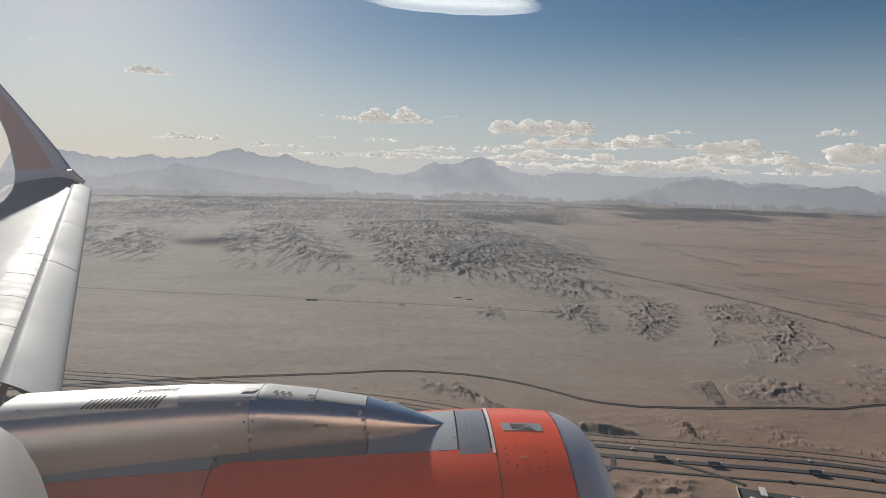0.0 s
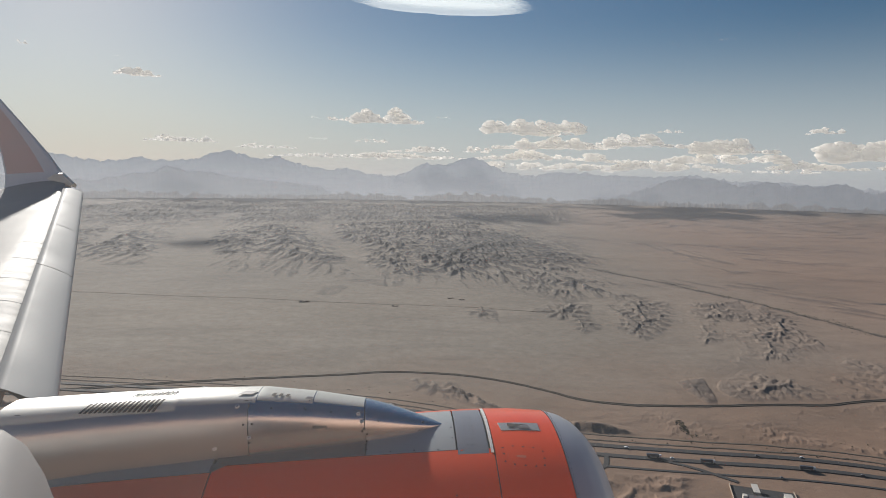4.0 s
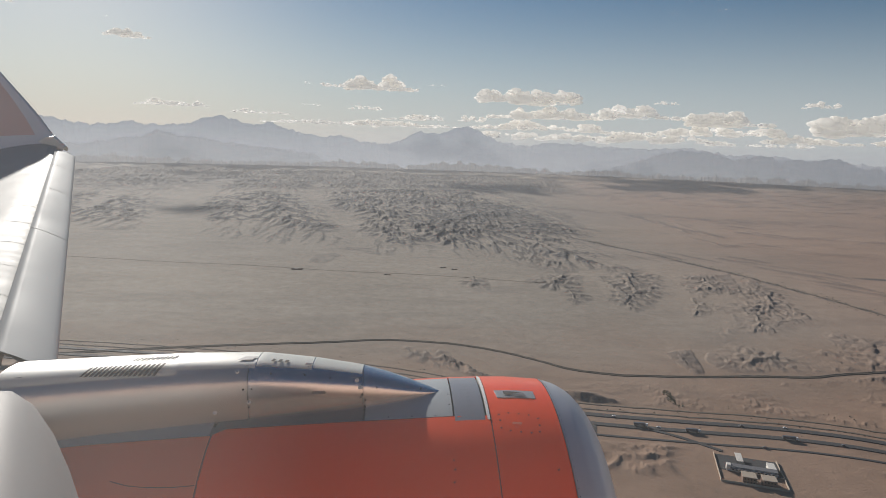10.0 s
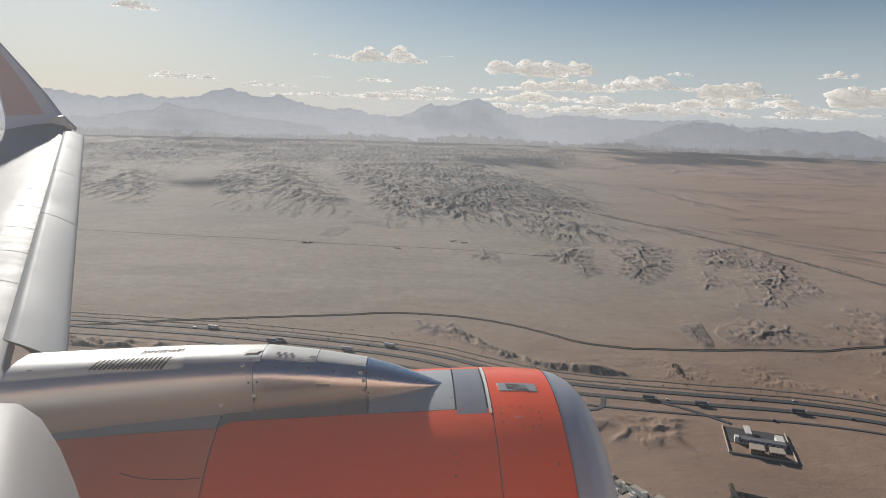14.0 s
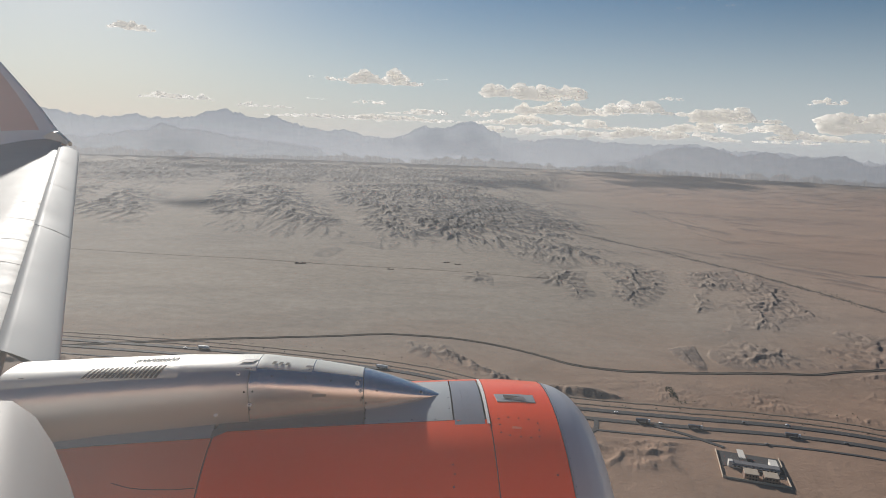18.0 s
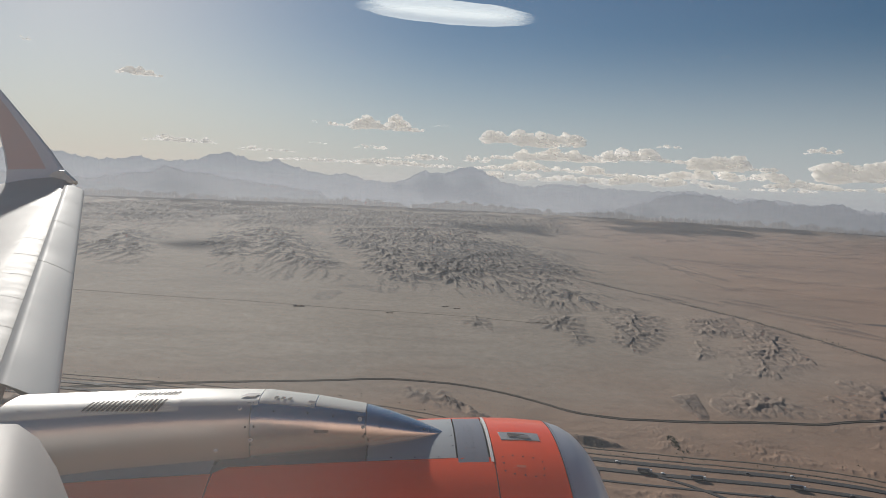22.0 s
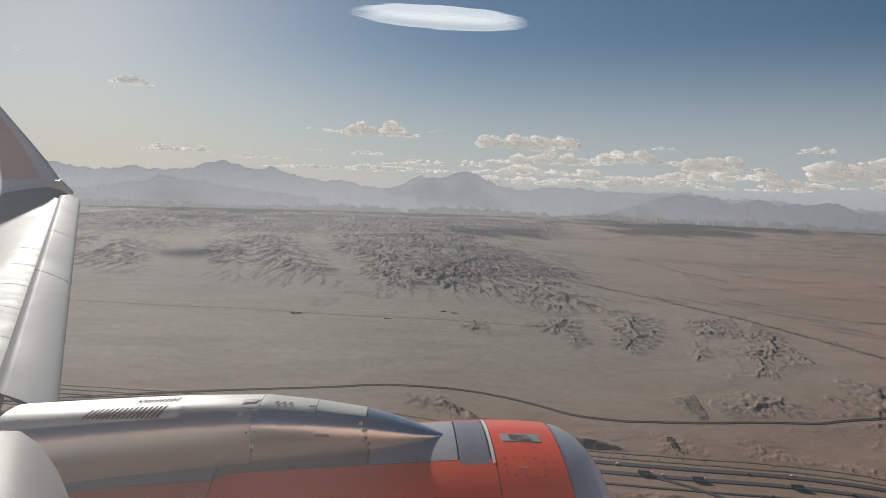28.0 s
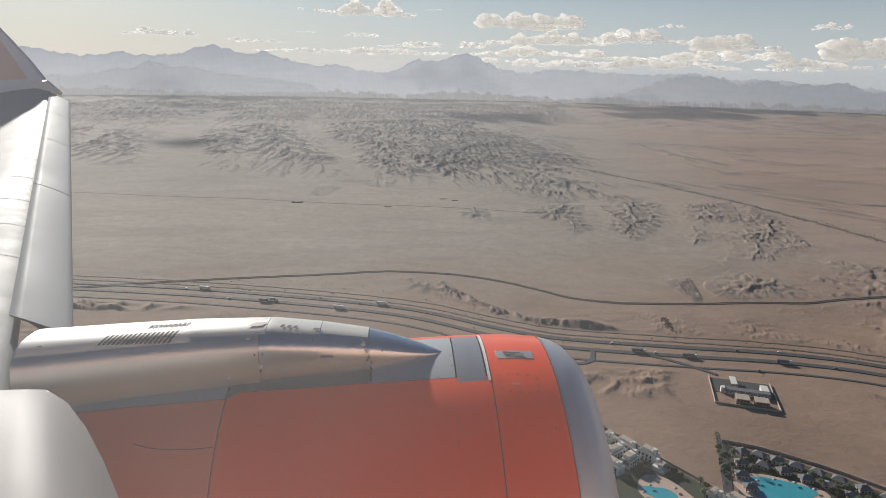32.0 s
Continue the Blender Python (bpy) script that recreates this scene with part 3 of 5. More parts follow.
def relief(u, v):
    """Height of the land over the plain, and how rocky and how red it is, at places u, v of the plan."""
    shape = np.shape(u)
    u, v = np.ravel(u).astype(float), np.ravel(v).astype(float)
    far = np.hypot(u, v)
    form, deep, wide = base_form(u, v)
    h, rock = np.zeros_like(u), np.zeros_like(u)
    k = np.nonzero(form > 0.15)[0]
    if len(k):
        a, b, f = u[k], v[k], form[k]
        ribs = water_cut(a, b, f, wide[k])
        cut = f * (0.18 + 1.30 * ribs) + 1.6 * smooth01(0, 5, f) * fbm(a / 16, b / 16, 3, 57)
        bare = cut - ((0.60 + 0.13 * smooth01(34, 48, wide[k])) * f + 0.4 + 1.6 * fbm(a / 260, b / 420, 3, 58))
        h[k] = np.maximum(bare, 0.16 * bare) + 0.25 * f
        patch = smooth01(-0.45, 0.35, fbm(a / 230, b / 300, 4, 59))
        rock[k] = np.minimum(1.0, 1.45 * deep[k] * smooth01(-0.6, 1.2, bare) * (0.66 + 0.34 * patch)) * (0.80 + 0.20 * smooth01(-0.3, 0.3, gnoise(a / 22, b / 30, 60)))
    wu, wv = u + 60 * fbm(u / 240, v / 240, 3, 3), v + 60 * fbm(u / 240, v / 240, 3, 9)
    # long low ridges on the far plain
    for n, (pts, half, dark) in enumerate(STREAKS):
        d = along(u, v, pts, 30)
        k = np.nonzero(d < 1.6 * half)[0]
        if len(k):
            a, b = u[k], v[k]
            (ax, ay), (bx, by) = pts[0], pts[-1]
            s, c = np.array([bx - ax, by - ay]) / math.hypot(bx - ax, by - ay)
            along_, across = a * s + b * c, a * c - b * s
            m = 1 - smooth01(0.3, 1.2, d[k] / half + 0.4 * fbm(a / 90, b / 90, 3, 70 + n))
            q = smooth01(0.15, 0.75, ridged(across / 62, along_ / 330, 4, 75 + n))
            h[k] = h[k] + 3.4 * m * q
            rock[k] = np.maximum(rock[k], 1.25 * dark * m * q)
    # eroded dunes along the highway
    dune = np.maximum.reduce([blob(u, v, 215, 735, 60, 22, -12), 0.45 * blob(u, v, 300, 596, 90, 20, -8), blob(u, v, -420, 815, 170, 22, -2), blob(u, v, 760, 640, 140, 70, -30),
                              0.45 * blob(u, v, 225, 580, 90, 28, -10), 0.6 * blob(u, v, 740, 560, 100, 60, -35), 0.35 * blob(u, v, 420, 640, 90, 16, -12)])
    dr = ridged(wu / 46 + 0.4 * wv / 46, wv / 32, 5, 61)
    h = h + dune * (7 * dr)
    rock = np.maximum(rock, 0.45 * dune * smooth01(0.5, 0.85, dr))
    hum = (1 - smooth01(660, 880, v)) * smooth01(-0.25, 0.35, fbm(u / 120, v / 90, 3, 15))
    hn = ridged(wu / 24 + 0.3 * wv / 24, wv / 17, 4, 65)
    h = h + hum * 2.6 * hn
    rock = np.maximum(rock, 0.32 * hum * smooth01(0.45, 0.8, hn))
    crest = 1 - smooth01(4, 16, np.abs(along(u, v, [(60, 872), (92, 822), (128, 778), (165, 744), (230, 722)], 10)))
    cr = ridged(u / 18, v / 13, 4, 71)
    h = h + crest * 6 * cr
    rock = np.maximum(rock, 0.75 * crest * smooth01(0.25, 0.6, cr))
    # thorn scrub in the dry bed that the track follows, the dark old fields and the pale pan
    bed = 1 - smooth01(3, 20, np.abs(along(u, v, WADI_ROAD, 14)))
    rock = np.maximum(rock, 0.8 * bed * smooth01(-0.25, 0.2, fbm(u / 22, v / 22, 3, 77)))
    d = inside(u, v, FIELD) + 90 * fbm(u / 130, v / 330, 4, 78) - 25
    field = smooth01(-30, 30, d) * (0.45 + 0.55 * smooth01(-0.25, 0.3, gnoise(u / 90, v / 40, 5) + 0.7 * gnoise(u / 24, v / 60, 6)))
    rock = np.maximum(rock, 0.95 * field)
    stone = np.maximum(0.9 * blob(u, v, 1190, 1538, 55, 15, -8), 0.55 * (1 - smooth01(3, 14, along(u, v, [(1150, 1552), (1300, 1500), (1520, 1440)], 12))))
    rock = np.maximum(rock, stone)
    pan = smooth01(-20, 25, inside(u, v, PAN) + 20 * fbm(u / 60, v / 90, 3, 79))
    rock, h = rock * (1 - pan), h * (1 - 0.9 * pan)
    # broad dry channels and wind streaks on the plain
    plain = 1 - np.clip(smooth01(0.3, 2.0, form) + dune, 0, 1)
    lines_ = smooth01(0.05, 0.5, fbm((u + 0.4 * v) / 420, (v - 0.2 * u) / 90, 5, 83))
    rock = np.maximum(rock, plain * (0.11 * lines_ + 0.08 * smooth01(0.1, 0.6, fbm((u - 0.3 * v) / 150, (v + 0.3 * u) / 34, 4, 85))))
    swell = smooth01(3300, 4600, far) * smooth01(0.40, 0.85, ridged(wu / 420, wv / 230, 5, 87))
    h = h + 5 * swell
    rock = np.maximum(rock, 0.40 * swell)
    level = np.minimum.reduce([along(u, v, HIGHWAY), along(u, v, CARRIAGE_B), along(u, v, SERVICE) + 6, along(u, v, DIRT_A) + 6, along(u, v, DIRT_B) + 8, along(u, v, CANAL) + 4])
    flat = smooth01(11, 26, level)
    flat = flat * smooth01(55, 80, np.hypot((u - 338) / 1.1, v - 562)) * smooth01(112, 140, np.hypot((u - 270) / 1.15, v - 430))
    h = h * flat + 0.3 * fbm(u / 60, v / 60, 3, 5) * plain * flat
    rock = rock * (0.35 + 0.65 * flat)
    red = 0.9 * smooth01(50, 1200, u - 0.12 * v) * (1 - smooth01(5000, 9000, far))
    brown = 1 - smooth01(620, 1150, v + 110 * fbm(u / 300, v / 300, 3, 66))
    return h.reshape(shape), np.clip(rock, 0, 1).reshape(shape), red.reshape(shape), brown.reshape(shape)


def pull(far):
    """The land beyond 1.4 km rises gently towards the mountains at 4.4 km; this is the near-to-far ratio."""
    d = np.where(far < 1400, far, 1400 + 3420 * (1 - np.exp(-np.maximum(far - 1400, 0) / 3420)))
    return d / np.maximum(far, 1e-6)


def land(u, v, up=0.0):
    """Places in the world of the plan's u, v, with the land's own height."""
    u, v = np.asarray(u, float), np.asarray(v, float)
    h, rock, red, brown = relief(u, v)
    s = pull(np.hypot(u, v))
    return np.stack([u * s, v * s, EYE + (h + up - EYE) * s], -1), rock, (red, brown)


def build_ground():
    az = np.radians(np.concatenate([np.linspace(-41, 43, 1180), np.arange(47, 318, 3.0)]))
    far = np.concatenate([[0.1, 60, 150, 240, 300], np.geomspace(340, 7900, 640)])
    a, d = np.meshgrid(az, far)
    pts, rock, red = land(d * np.sin(a), d * np.cos(a))
    nv, nu = len(az), len(far)
    i, j = np.meshgrid(np.arange(nu - 1), np.arange(nv), indexing="ij")
    k = (j + 1) % nv
    quads = np.stack([i * nv + j, (i + 1) * nv + j, (i + 1) * nv + k, i * nv + k], -1).reshape(-1, 4)[:, ::-1]
    me = bpy.data.meshes.new("ground")
    me.vertices.add(nu * nv)
    me.vertices.foreach_set("co", pts.reshape(-1))
    me.loops.add(quads.size)
    me.loops.foreach_set("vertex_index", quads.reshape(-1).astype(np.int32))
    me.polygons.add(len(quads))
    me.polygons.foreach_set("loop_start", np.arange(0, quads.size, 4, dtype=np.int32))
    me.polygons.foreach_set("use_smooth", np.ones(len(quads), bool))
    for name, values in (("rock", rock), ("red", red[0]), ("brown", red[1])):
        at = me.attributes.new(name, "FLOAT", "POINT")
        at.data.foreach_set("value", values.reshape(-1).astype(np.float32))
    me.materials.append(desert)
    me.update()
    me.validate()
    return tagged(new("ground", me), "pale pinkish-tan desert plain with dark eroded rock and sandy washes", "ground", kind="structure")


build_ground()


def smooth_line(pts, step):
    pts = [Vector((*p, 0)) for p in pts]
    out = []
    for i in range(len(pts) - 1):
        p0, p1, p2, p3 = pts[max(i - 1, 0)], pts[i], pts[i + 1], pts[min(i + 2, len(pts) - 1)]
        n = max(2, int((p2 - p1).length / step))
        for k in range(n):
            t = k / n
            out.append(0.5 * ((2 * p1) + (p2 - p0) * t + (2 * p0 - 5 * p1 + 4 * p2 - p3) * t * t + (3 * p1 - p0 - 3 * p2 + p3) * t ** 3))
    out.append(pts[-1])
    return [(p.x, p.y) for p in out]


def ribbon(name, pts, width, top, mat, label, category, step=9.0, crown=0.0, ragged=0.0, kind="structure", parent=None):
    line = smooth_line(pts, step)
    edges = []
    for off in (-width / 2 - 0.7, -width / 2, 0.0, width / 2, width / 2 + 0.7):
        edges.append(offset_line(line, off))
    uv = np.array(edges)
    if ragged:
        uv = uv + ragged * np.stack([gnoise(uv[..., 0] / 19, uv[..., 1] / 19, 7), gnoise(uv[..., 0] / 19, uv[..., 1] / 19, 8)], -1)
    pos, _, _ = land(uv[..., 0], uv[..., 1])
    s = pull(np.hypot(uv[..., 0], uv[..., 1]))
    for k, dz in enumerate((-1.0, top, top + crown, top, -1.0)):
        pos[k, :, 2] += dz * s[k]
    n = len(line)
    me = mesh_of(name, pos.reshape(-1, 3), grid_faces(5, n), mat)
    ob = new(name, me)
    if parent is not None:
        ob.parent = parent
        return ob
    return tagged(ob, label, category, kind=kind)


ribbon("road_canal", CANAL, 2.6, 0.7, track_mat, "dark unpaved track on a low embankment across sand", "road", 7, 0.2, 1.2)
ribbon("canal_berm", offset_line(CANAL, -3.6), 1.6, 1.0, berm_mat, "low ragged bank of bulldozed sand beside the track", "embankment", 7, 0.3, 1.6)
ribbon("road_highway", HIGHWAY, 8.6, 0.8, asphalt, "dark asphalt carriageway of a desert highway", "road", 8, 0.1)
ribbon("road_carriageway", CARRIAGE_B, 8.0, 0.8, asphalt, "dark asphalt carriageway of a desert highway", "road", 8, 0.1)
ribbon("road_service", SERVICE, 3.8, 0.6, asphalt, "narrow grey service road beside the highway", "road", 8, 0.1)
ribbon("track_upper", DIRT_B, 2.6, 0.4, track_mat, "thin wheel track in the sand above the highway", "track", 8, 0.1, 2.0)
ribbon("track_lower", DIRT_A, 3.0, 0.4, track_mat, "thin wheel track in the sand above the highway", "track", 8, 0.1, 1.5)
ribbon("track_plain", FAINT, 2.2, 0.45, berm_mat, "faint dusty track straight across the plain", "track", 14, 0.05, 2.0)
ribbon("track_wadi", WADI_ROAD, 4.5, 0.6, track_mat, "dark dirt road along a dry river bed", "track", 14, 0.1, 2.5)


# ---- mountains on the skyline ----
RANGE_FAR = [(-34, 1.3), (-30.6, 1.49), (-28.1, 1.24), (-25.5, 0.75), (-22.7, 1.2), (-20.9, 0.99), (-19.0, 1.08), (-16.6, 1.8), (-15.7, 1.94), (-14.1, 1.46), (-13.1, 1.28), (-12.1, 1.57), (-10.4, 1.03), (-8.5, 0.63), (-7.1, 0.45),
             (-6.2, 0.73), (-4.2, 0.19), (-1.7, 0.0), (0.0, 0.85), (1.1, 1.28), (2.8, 1.06), (4.0, 1.59), (5.0, 1.83), (6.2, 1.48), (7.7, 0.57), (10.2, 0.27), (12.4, 0.65), (15.5, 0.48), (17.9, 0.39), (20.2, 0.34), (23.7, 0.5),
             (26.8, 0.1), (29.6, 0.1), (32.3, -0.15), (35.7, -0.3), (38.1, -0.5), (46, -0.6)]
RANGE_LEFT = [(-36, -0.4), (-29.7, -0.51), (-26.7, -0.73), (-24.4, -0.5), (-23.6, -0.12), (-22.0, -0.09), (-20.7, 0.59), (-19.0, 0.08), (-17.3, 0.11), (-16.0, -0.25), (-12.3, -0.62), (-9.5, -0.9), (-6, -1.3)]
RANGE_RIGHT = [(16.0, -1.4), (18.9, -1.0), (21.1, -0.23), (22.9, 0.31), (25.3, 0.27), (27.2, -0.28), (29.6, 0.18), (30.4, -0.35), (32.3, -0.13), (34.6, -0.02), (35.7, -0.55), (38.1, -0.62), (46, -0.9)]
FOOTHILLS = [(-40, -1.5), (-30, -1.75), (-24, -1.5), (-18, -1.8), (-12, -1.9), (-6, -1.6), (0, -1.85), (4, -1.4), (9, -1.6), (13, -1.9), (18, -1.65), (22, -1.9), (30, -1.65), (36, -1.9), (46, -1.6)]


def mountains(name, skyline, dist, deep, mat, label, seed, rough):
    az = np.linspace(skyline[0][0], skyline[-1][0], int((skyline[-1][0] - skyline[0][0]) * 22))
    el = np.interp(az, [p[0] for p in skyline], [p[1] for p in skyline])
    el = el + rough * (0.14 * fbm(az * 0.9, az * 0 + seed, 6, seed, 0.6) + 0.13 * (ridged(az * 1.0, az * 0 + seed, 5, seed, 0.55) - 0.5))
    ends = smooth01(0, 2.5, az - az[0]) * smooth01(0, 2.5, az[-1] - az)
    el = -2.4 + (el + 2.4) * ends
    rows = 26
    verts = []
    for k in range(rows):
        f = k / (rows - 1)
        d = dist + deep * (f - 0.62)
        top = EYE + dist * np.tan(np.radians(el))
        shape = np.clip(1 - np.abs(f - 0.62) / np.where(f < 0.62, 0.62, 0.38), 0, 1) ** 1.15
        base = EYE - 190.0
        spur = ridged(az * 0.8 + 3 * f, az * 0 + 2.4 * f + seed, 3, seed + 40)
        z = base + (top - base) * np.clip(shape * (0.74 + 0.30 * spur * (1 - shape) * shape ** 0.5) + (0.28 * shape ** 2), 0, 1.0)
        a = np.radians(az)
        verts.append(np.stack([d * np.sin(a), d * np.cos(a), z], -1))
    verts = np.concatenate(verts)
    me = mesh_of(name, verts, [q[::-1] for q in grid_faces(rows, len(az))], mat, True)
    return tagged(new(name, me), label, "mountains", kind="structure")


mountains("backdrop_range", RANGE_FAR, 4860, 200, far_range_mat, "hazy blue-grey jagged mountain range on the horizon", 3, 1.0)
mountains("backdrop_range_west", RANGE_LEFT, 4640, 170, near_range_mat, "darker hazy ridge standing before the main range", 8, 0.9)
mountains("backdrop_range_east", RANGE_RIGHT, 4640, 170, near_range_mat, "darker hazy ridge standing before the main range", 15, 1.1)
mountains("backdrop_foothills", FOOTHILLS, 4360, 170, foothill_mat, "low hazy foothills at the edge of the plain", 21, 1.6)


# ---- added sheets standing in for haze in the low air ----
def haze_layer(dist, foot, most):
    """A tall thin sheet that imitates hazy air across the plain, clear at its foot and its top."""
    az, steps = np.radians(np.linspace(-60, 60, 90)), np.linspace(0, 1, 16)
    a, f = np.meshgrid(az, steps)
    z = EYE - 300 + foot + 330 * f
    pts = np.stack([dist * np.sin(a), dist * np.cos(a), z], -1).reshape(-1, 3)
    me = mesh_of("haze_sheet", pts, grid_faces(len(steps), len(az)), haze_veil, True)
    at_ = me.attributes.new("amount", "FLOAT", "POINT")
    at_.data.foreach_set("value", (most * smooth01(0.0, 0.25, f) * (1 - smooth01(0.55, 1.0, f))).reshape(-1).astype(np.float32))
    return tagged(new("haze_sheet", me), "added thin pale sheet standing in for haze over the plain", "haze", kind="structure")


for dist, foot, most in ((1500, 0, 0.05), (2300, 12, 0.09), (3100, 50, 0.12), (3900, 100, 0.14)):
    haze_layer(dist, foot, most)


# ---- clouds ----
def ball(times):
    """Points and faces of a round puff."""
    bm = bmesh.new()
    bmesh.ops.create_icosphere(bm, subdivisions=times, radius=1.0)
    out = np.array([tuple(v.co) for v in bm.verts]), [tuple(v.index for v in f.verts) for f in bm.faces]
    bm.free()
    return out


BALLS = {2: ball(2), 3: ball(3)}


def cloud(az, el, wide, high, dist, puffs, seed, label, size=0.34):
    """A heaped cloud with a flatter base: az, el of its middle base and its extent, in degrees."""
    rnd = random.Random(seed)
    verts, faces, thick = [], [], []
    count = 0
    w, h = dist * math.tan(radians(wide)), dist * math.tan(radians(high))
    bumps = [(rnd.uniform(-0.85, 0.85), rnd.uniform(0.16, 0.45), rnd.uniform(0.35, 1.0)) for k in range(6)] + [(rnd.uniform(-0.5, 0.3), 0.35, 1.0)]
    for i in range(int(puffs * 1.5)):
        f = rnd.uniform(-1, 1)
        lobe = max(0.10, max(hh * (1 - min(1.0, abs(f - c) / ww) ** 2) for c, ww, hh in bumps))
        g = rnd.random() ** 0.8
        loose = i % 5 == 4 or high < 0.3
        r = h * size * rnd.uniform(0.5, 1.15) * (0.38 + 0.75 * lobe) * (1.2 - 0.6 * g) * (0.6 if loose else 1.0)
        c = np.array((f * w / 2, rnd.uniform(-0.6, 0.6) * h, lobe * h * g * 0.85 + 0.12 * r))
        n, tris = BALLS[3 if r > 14 else 2]
        a, b, s = n[:, 0] + 0.45 * n[:, 1], n[:, 2] - 0.45 * n[:, 1], i * 7.3
        q = 1 + 0.36 * gnoise(a * 1.5 + s, b * 1.5, seed) + 0.26 * gnoise(a * 3.4 + s, b * 3.4, seed + 1) + 0.16 * gnoise(a * 7.5 + s, b * 7.5, seed + 2)
        p = n * (r * q)[:, None] * np.array((1.5, 1.0, 1.0))
        p[:, 2] *= np.where(p[:, 2] < 0, 0.45, 1.0)
        verts.append(p + c)
        faces += [(j + count, k + count, m + count) for j, k, m in tris]
        thick.append(np.full(len(n), 0.34 if loose else 0.82))
        count += len(n)
    ob = part("cumulus_cloud", (np.concatenate(verts), faces), cloud_mat, None, "", True)
    ob.data.attributes.new("thick", "FLOAT", "POINT").data.foreach_set("value", np.concatenate(thick).astype(np.float32))
    a = radians(az)
    ob.matrix_world = Matrix.Translation((dist * math.sin(a), dist * math.cos(a), EYE + dist * math.tan(radians(el)))) @ pose(0, 0, 0, 0, 0, -az)
    return tagged(ob, label, "cloud", "clouds over the mountains", "structure")


WHITE, FLAT = "small white sunlit heaped cloud in blue sky", "long low bank of sunlit heaped cloud above mountains"
cloud(-2.4, 4.55, 6.2, 1.15, 4890, 80, 1, WHITE)
cloud(-6.8, 4.65, 1.9, 0.38, 4890, 22, 2, WHITE)
cloud(-8.7, 4.75, 0.8, 0.28, 4890, 10, 3, WHITE)
cloud(2.3, 5.05, 1.4, 0.24, 4890, 14, 4, WHITE)
cloud(10.4, 3.75, 8.4, 1.35, 4890, 84, 5, FLAT)
cloud(11.6, 2.55, 9.6, 1.0, 4890, 76, 6, FLAT, 0.4)
cloud(20.0, 2.75, 8.5, 1.15, 4890, 48, 7, FLAT, 0.4)
cloud(26.4, 2.3, 6.5, 1.05, 4890, 90, 25, FLAT, 0.4)
cloud(10.8, 1.6, 11.0, 0.75, 4930, 70, 8, FLAT, 0.5)
cloud(23.5, 1.45, 14.0, 0.75, 4930, 84, 26, FLAT, 0.5)
cloud(18.0, 0.75, 28.0, 0.6, 4930, 100, 27, FLAT, 0.6)
cloud(21.6, 3.95, 2.2, 0.34, 4890, 16, 9, WHITE)
cloud(32.9, 3.7, 2.6, 0.55, 4890, 24, 10, WHITE)
cloud(37.0, 1.7, 8.5, 1.4, 4890, 110, 11, FLAT, 0.4)
cloud(34.0, 1.0, 10.0, 0.6, 4930, 90, 28, FLAT, 0.5)
cloud(-19.5, 2.45, 5.6, 0.5, 4890, 50, 12, FLAT, 0.4)
cloud(-12.8, 2.15, 5.0, 0.4, 4890, 44, 13, FLAT, 0.4)
cloud(-8.1, 3.0, 2.6, 0.22, 4890, 18, 14, WHITE)
cloud(-3.9, 2.85, 2.8, 0.35, 4890, 26, 15, WHITE)
cloud(0.3, 2.1, 5.4, 0.5, 4890, 50, 16, FLAT, 0.4)
cloud(5.4, 2.15, 2.4, 0.5, 4890, 26, 17, FLAT)
cloud(-4.0, 1.5, 17.0, 0.4, 4930, 120, 18, FLAT, 0.6)
cloud(-22.6, 7.45, 3.3, 0.7, 4890, 44, 19, WHITE)
cloud(-24.0, 8.75, 0.4, 0.15, 4890, 7, 20, WHITE)
cloud(-30.2, 9.0, 0.8, 0.3, 4890, 9, 21, WHITE)
cloud(-17.2, 6.9, 1.0, 0.14, 4890, 9, 22, WHITE)
cloud(21.7, 11.0, 0.6, 0.12, 4000, 8, 23, WHITE)
cloud(25.6, 11.1, 1.3, 0.14, 4000, 9, 24, WHITE)


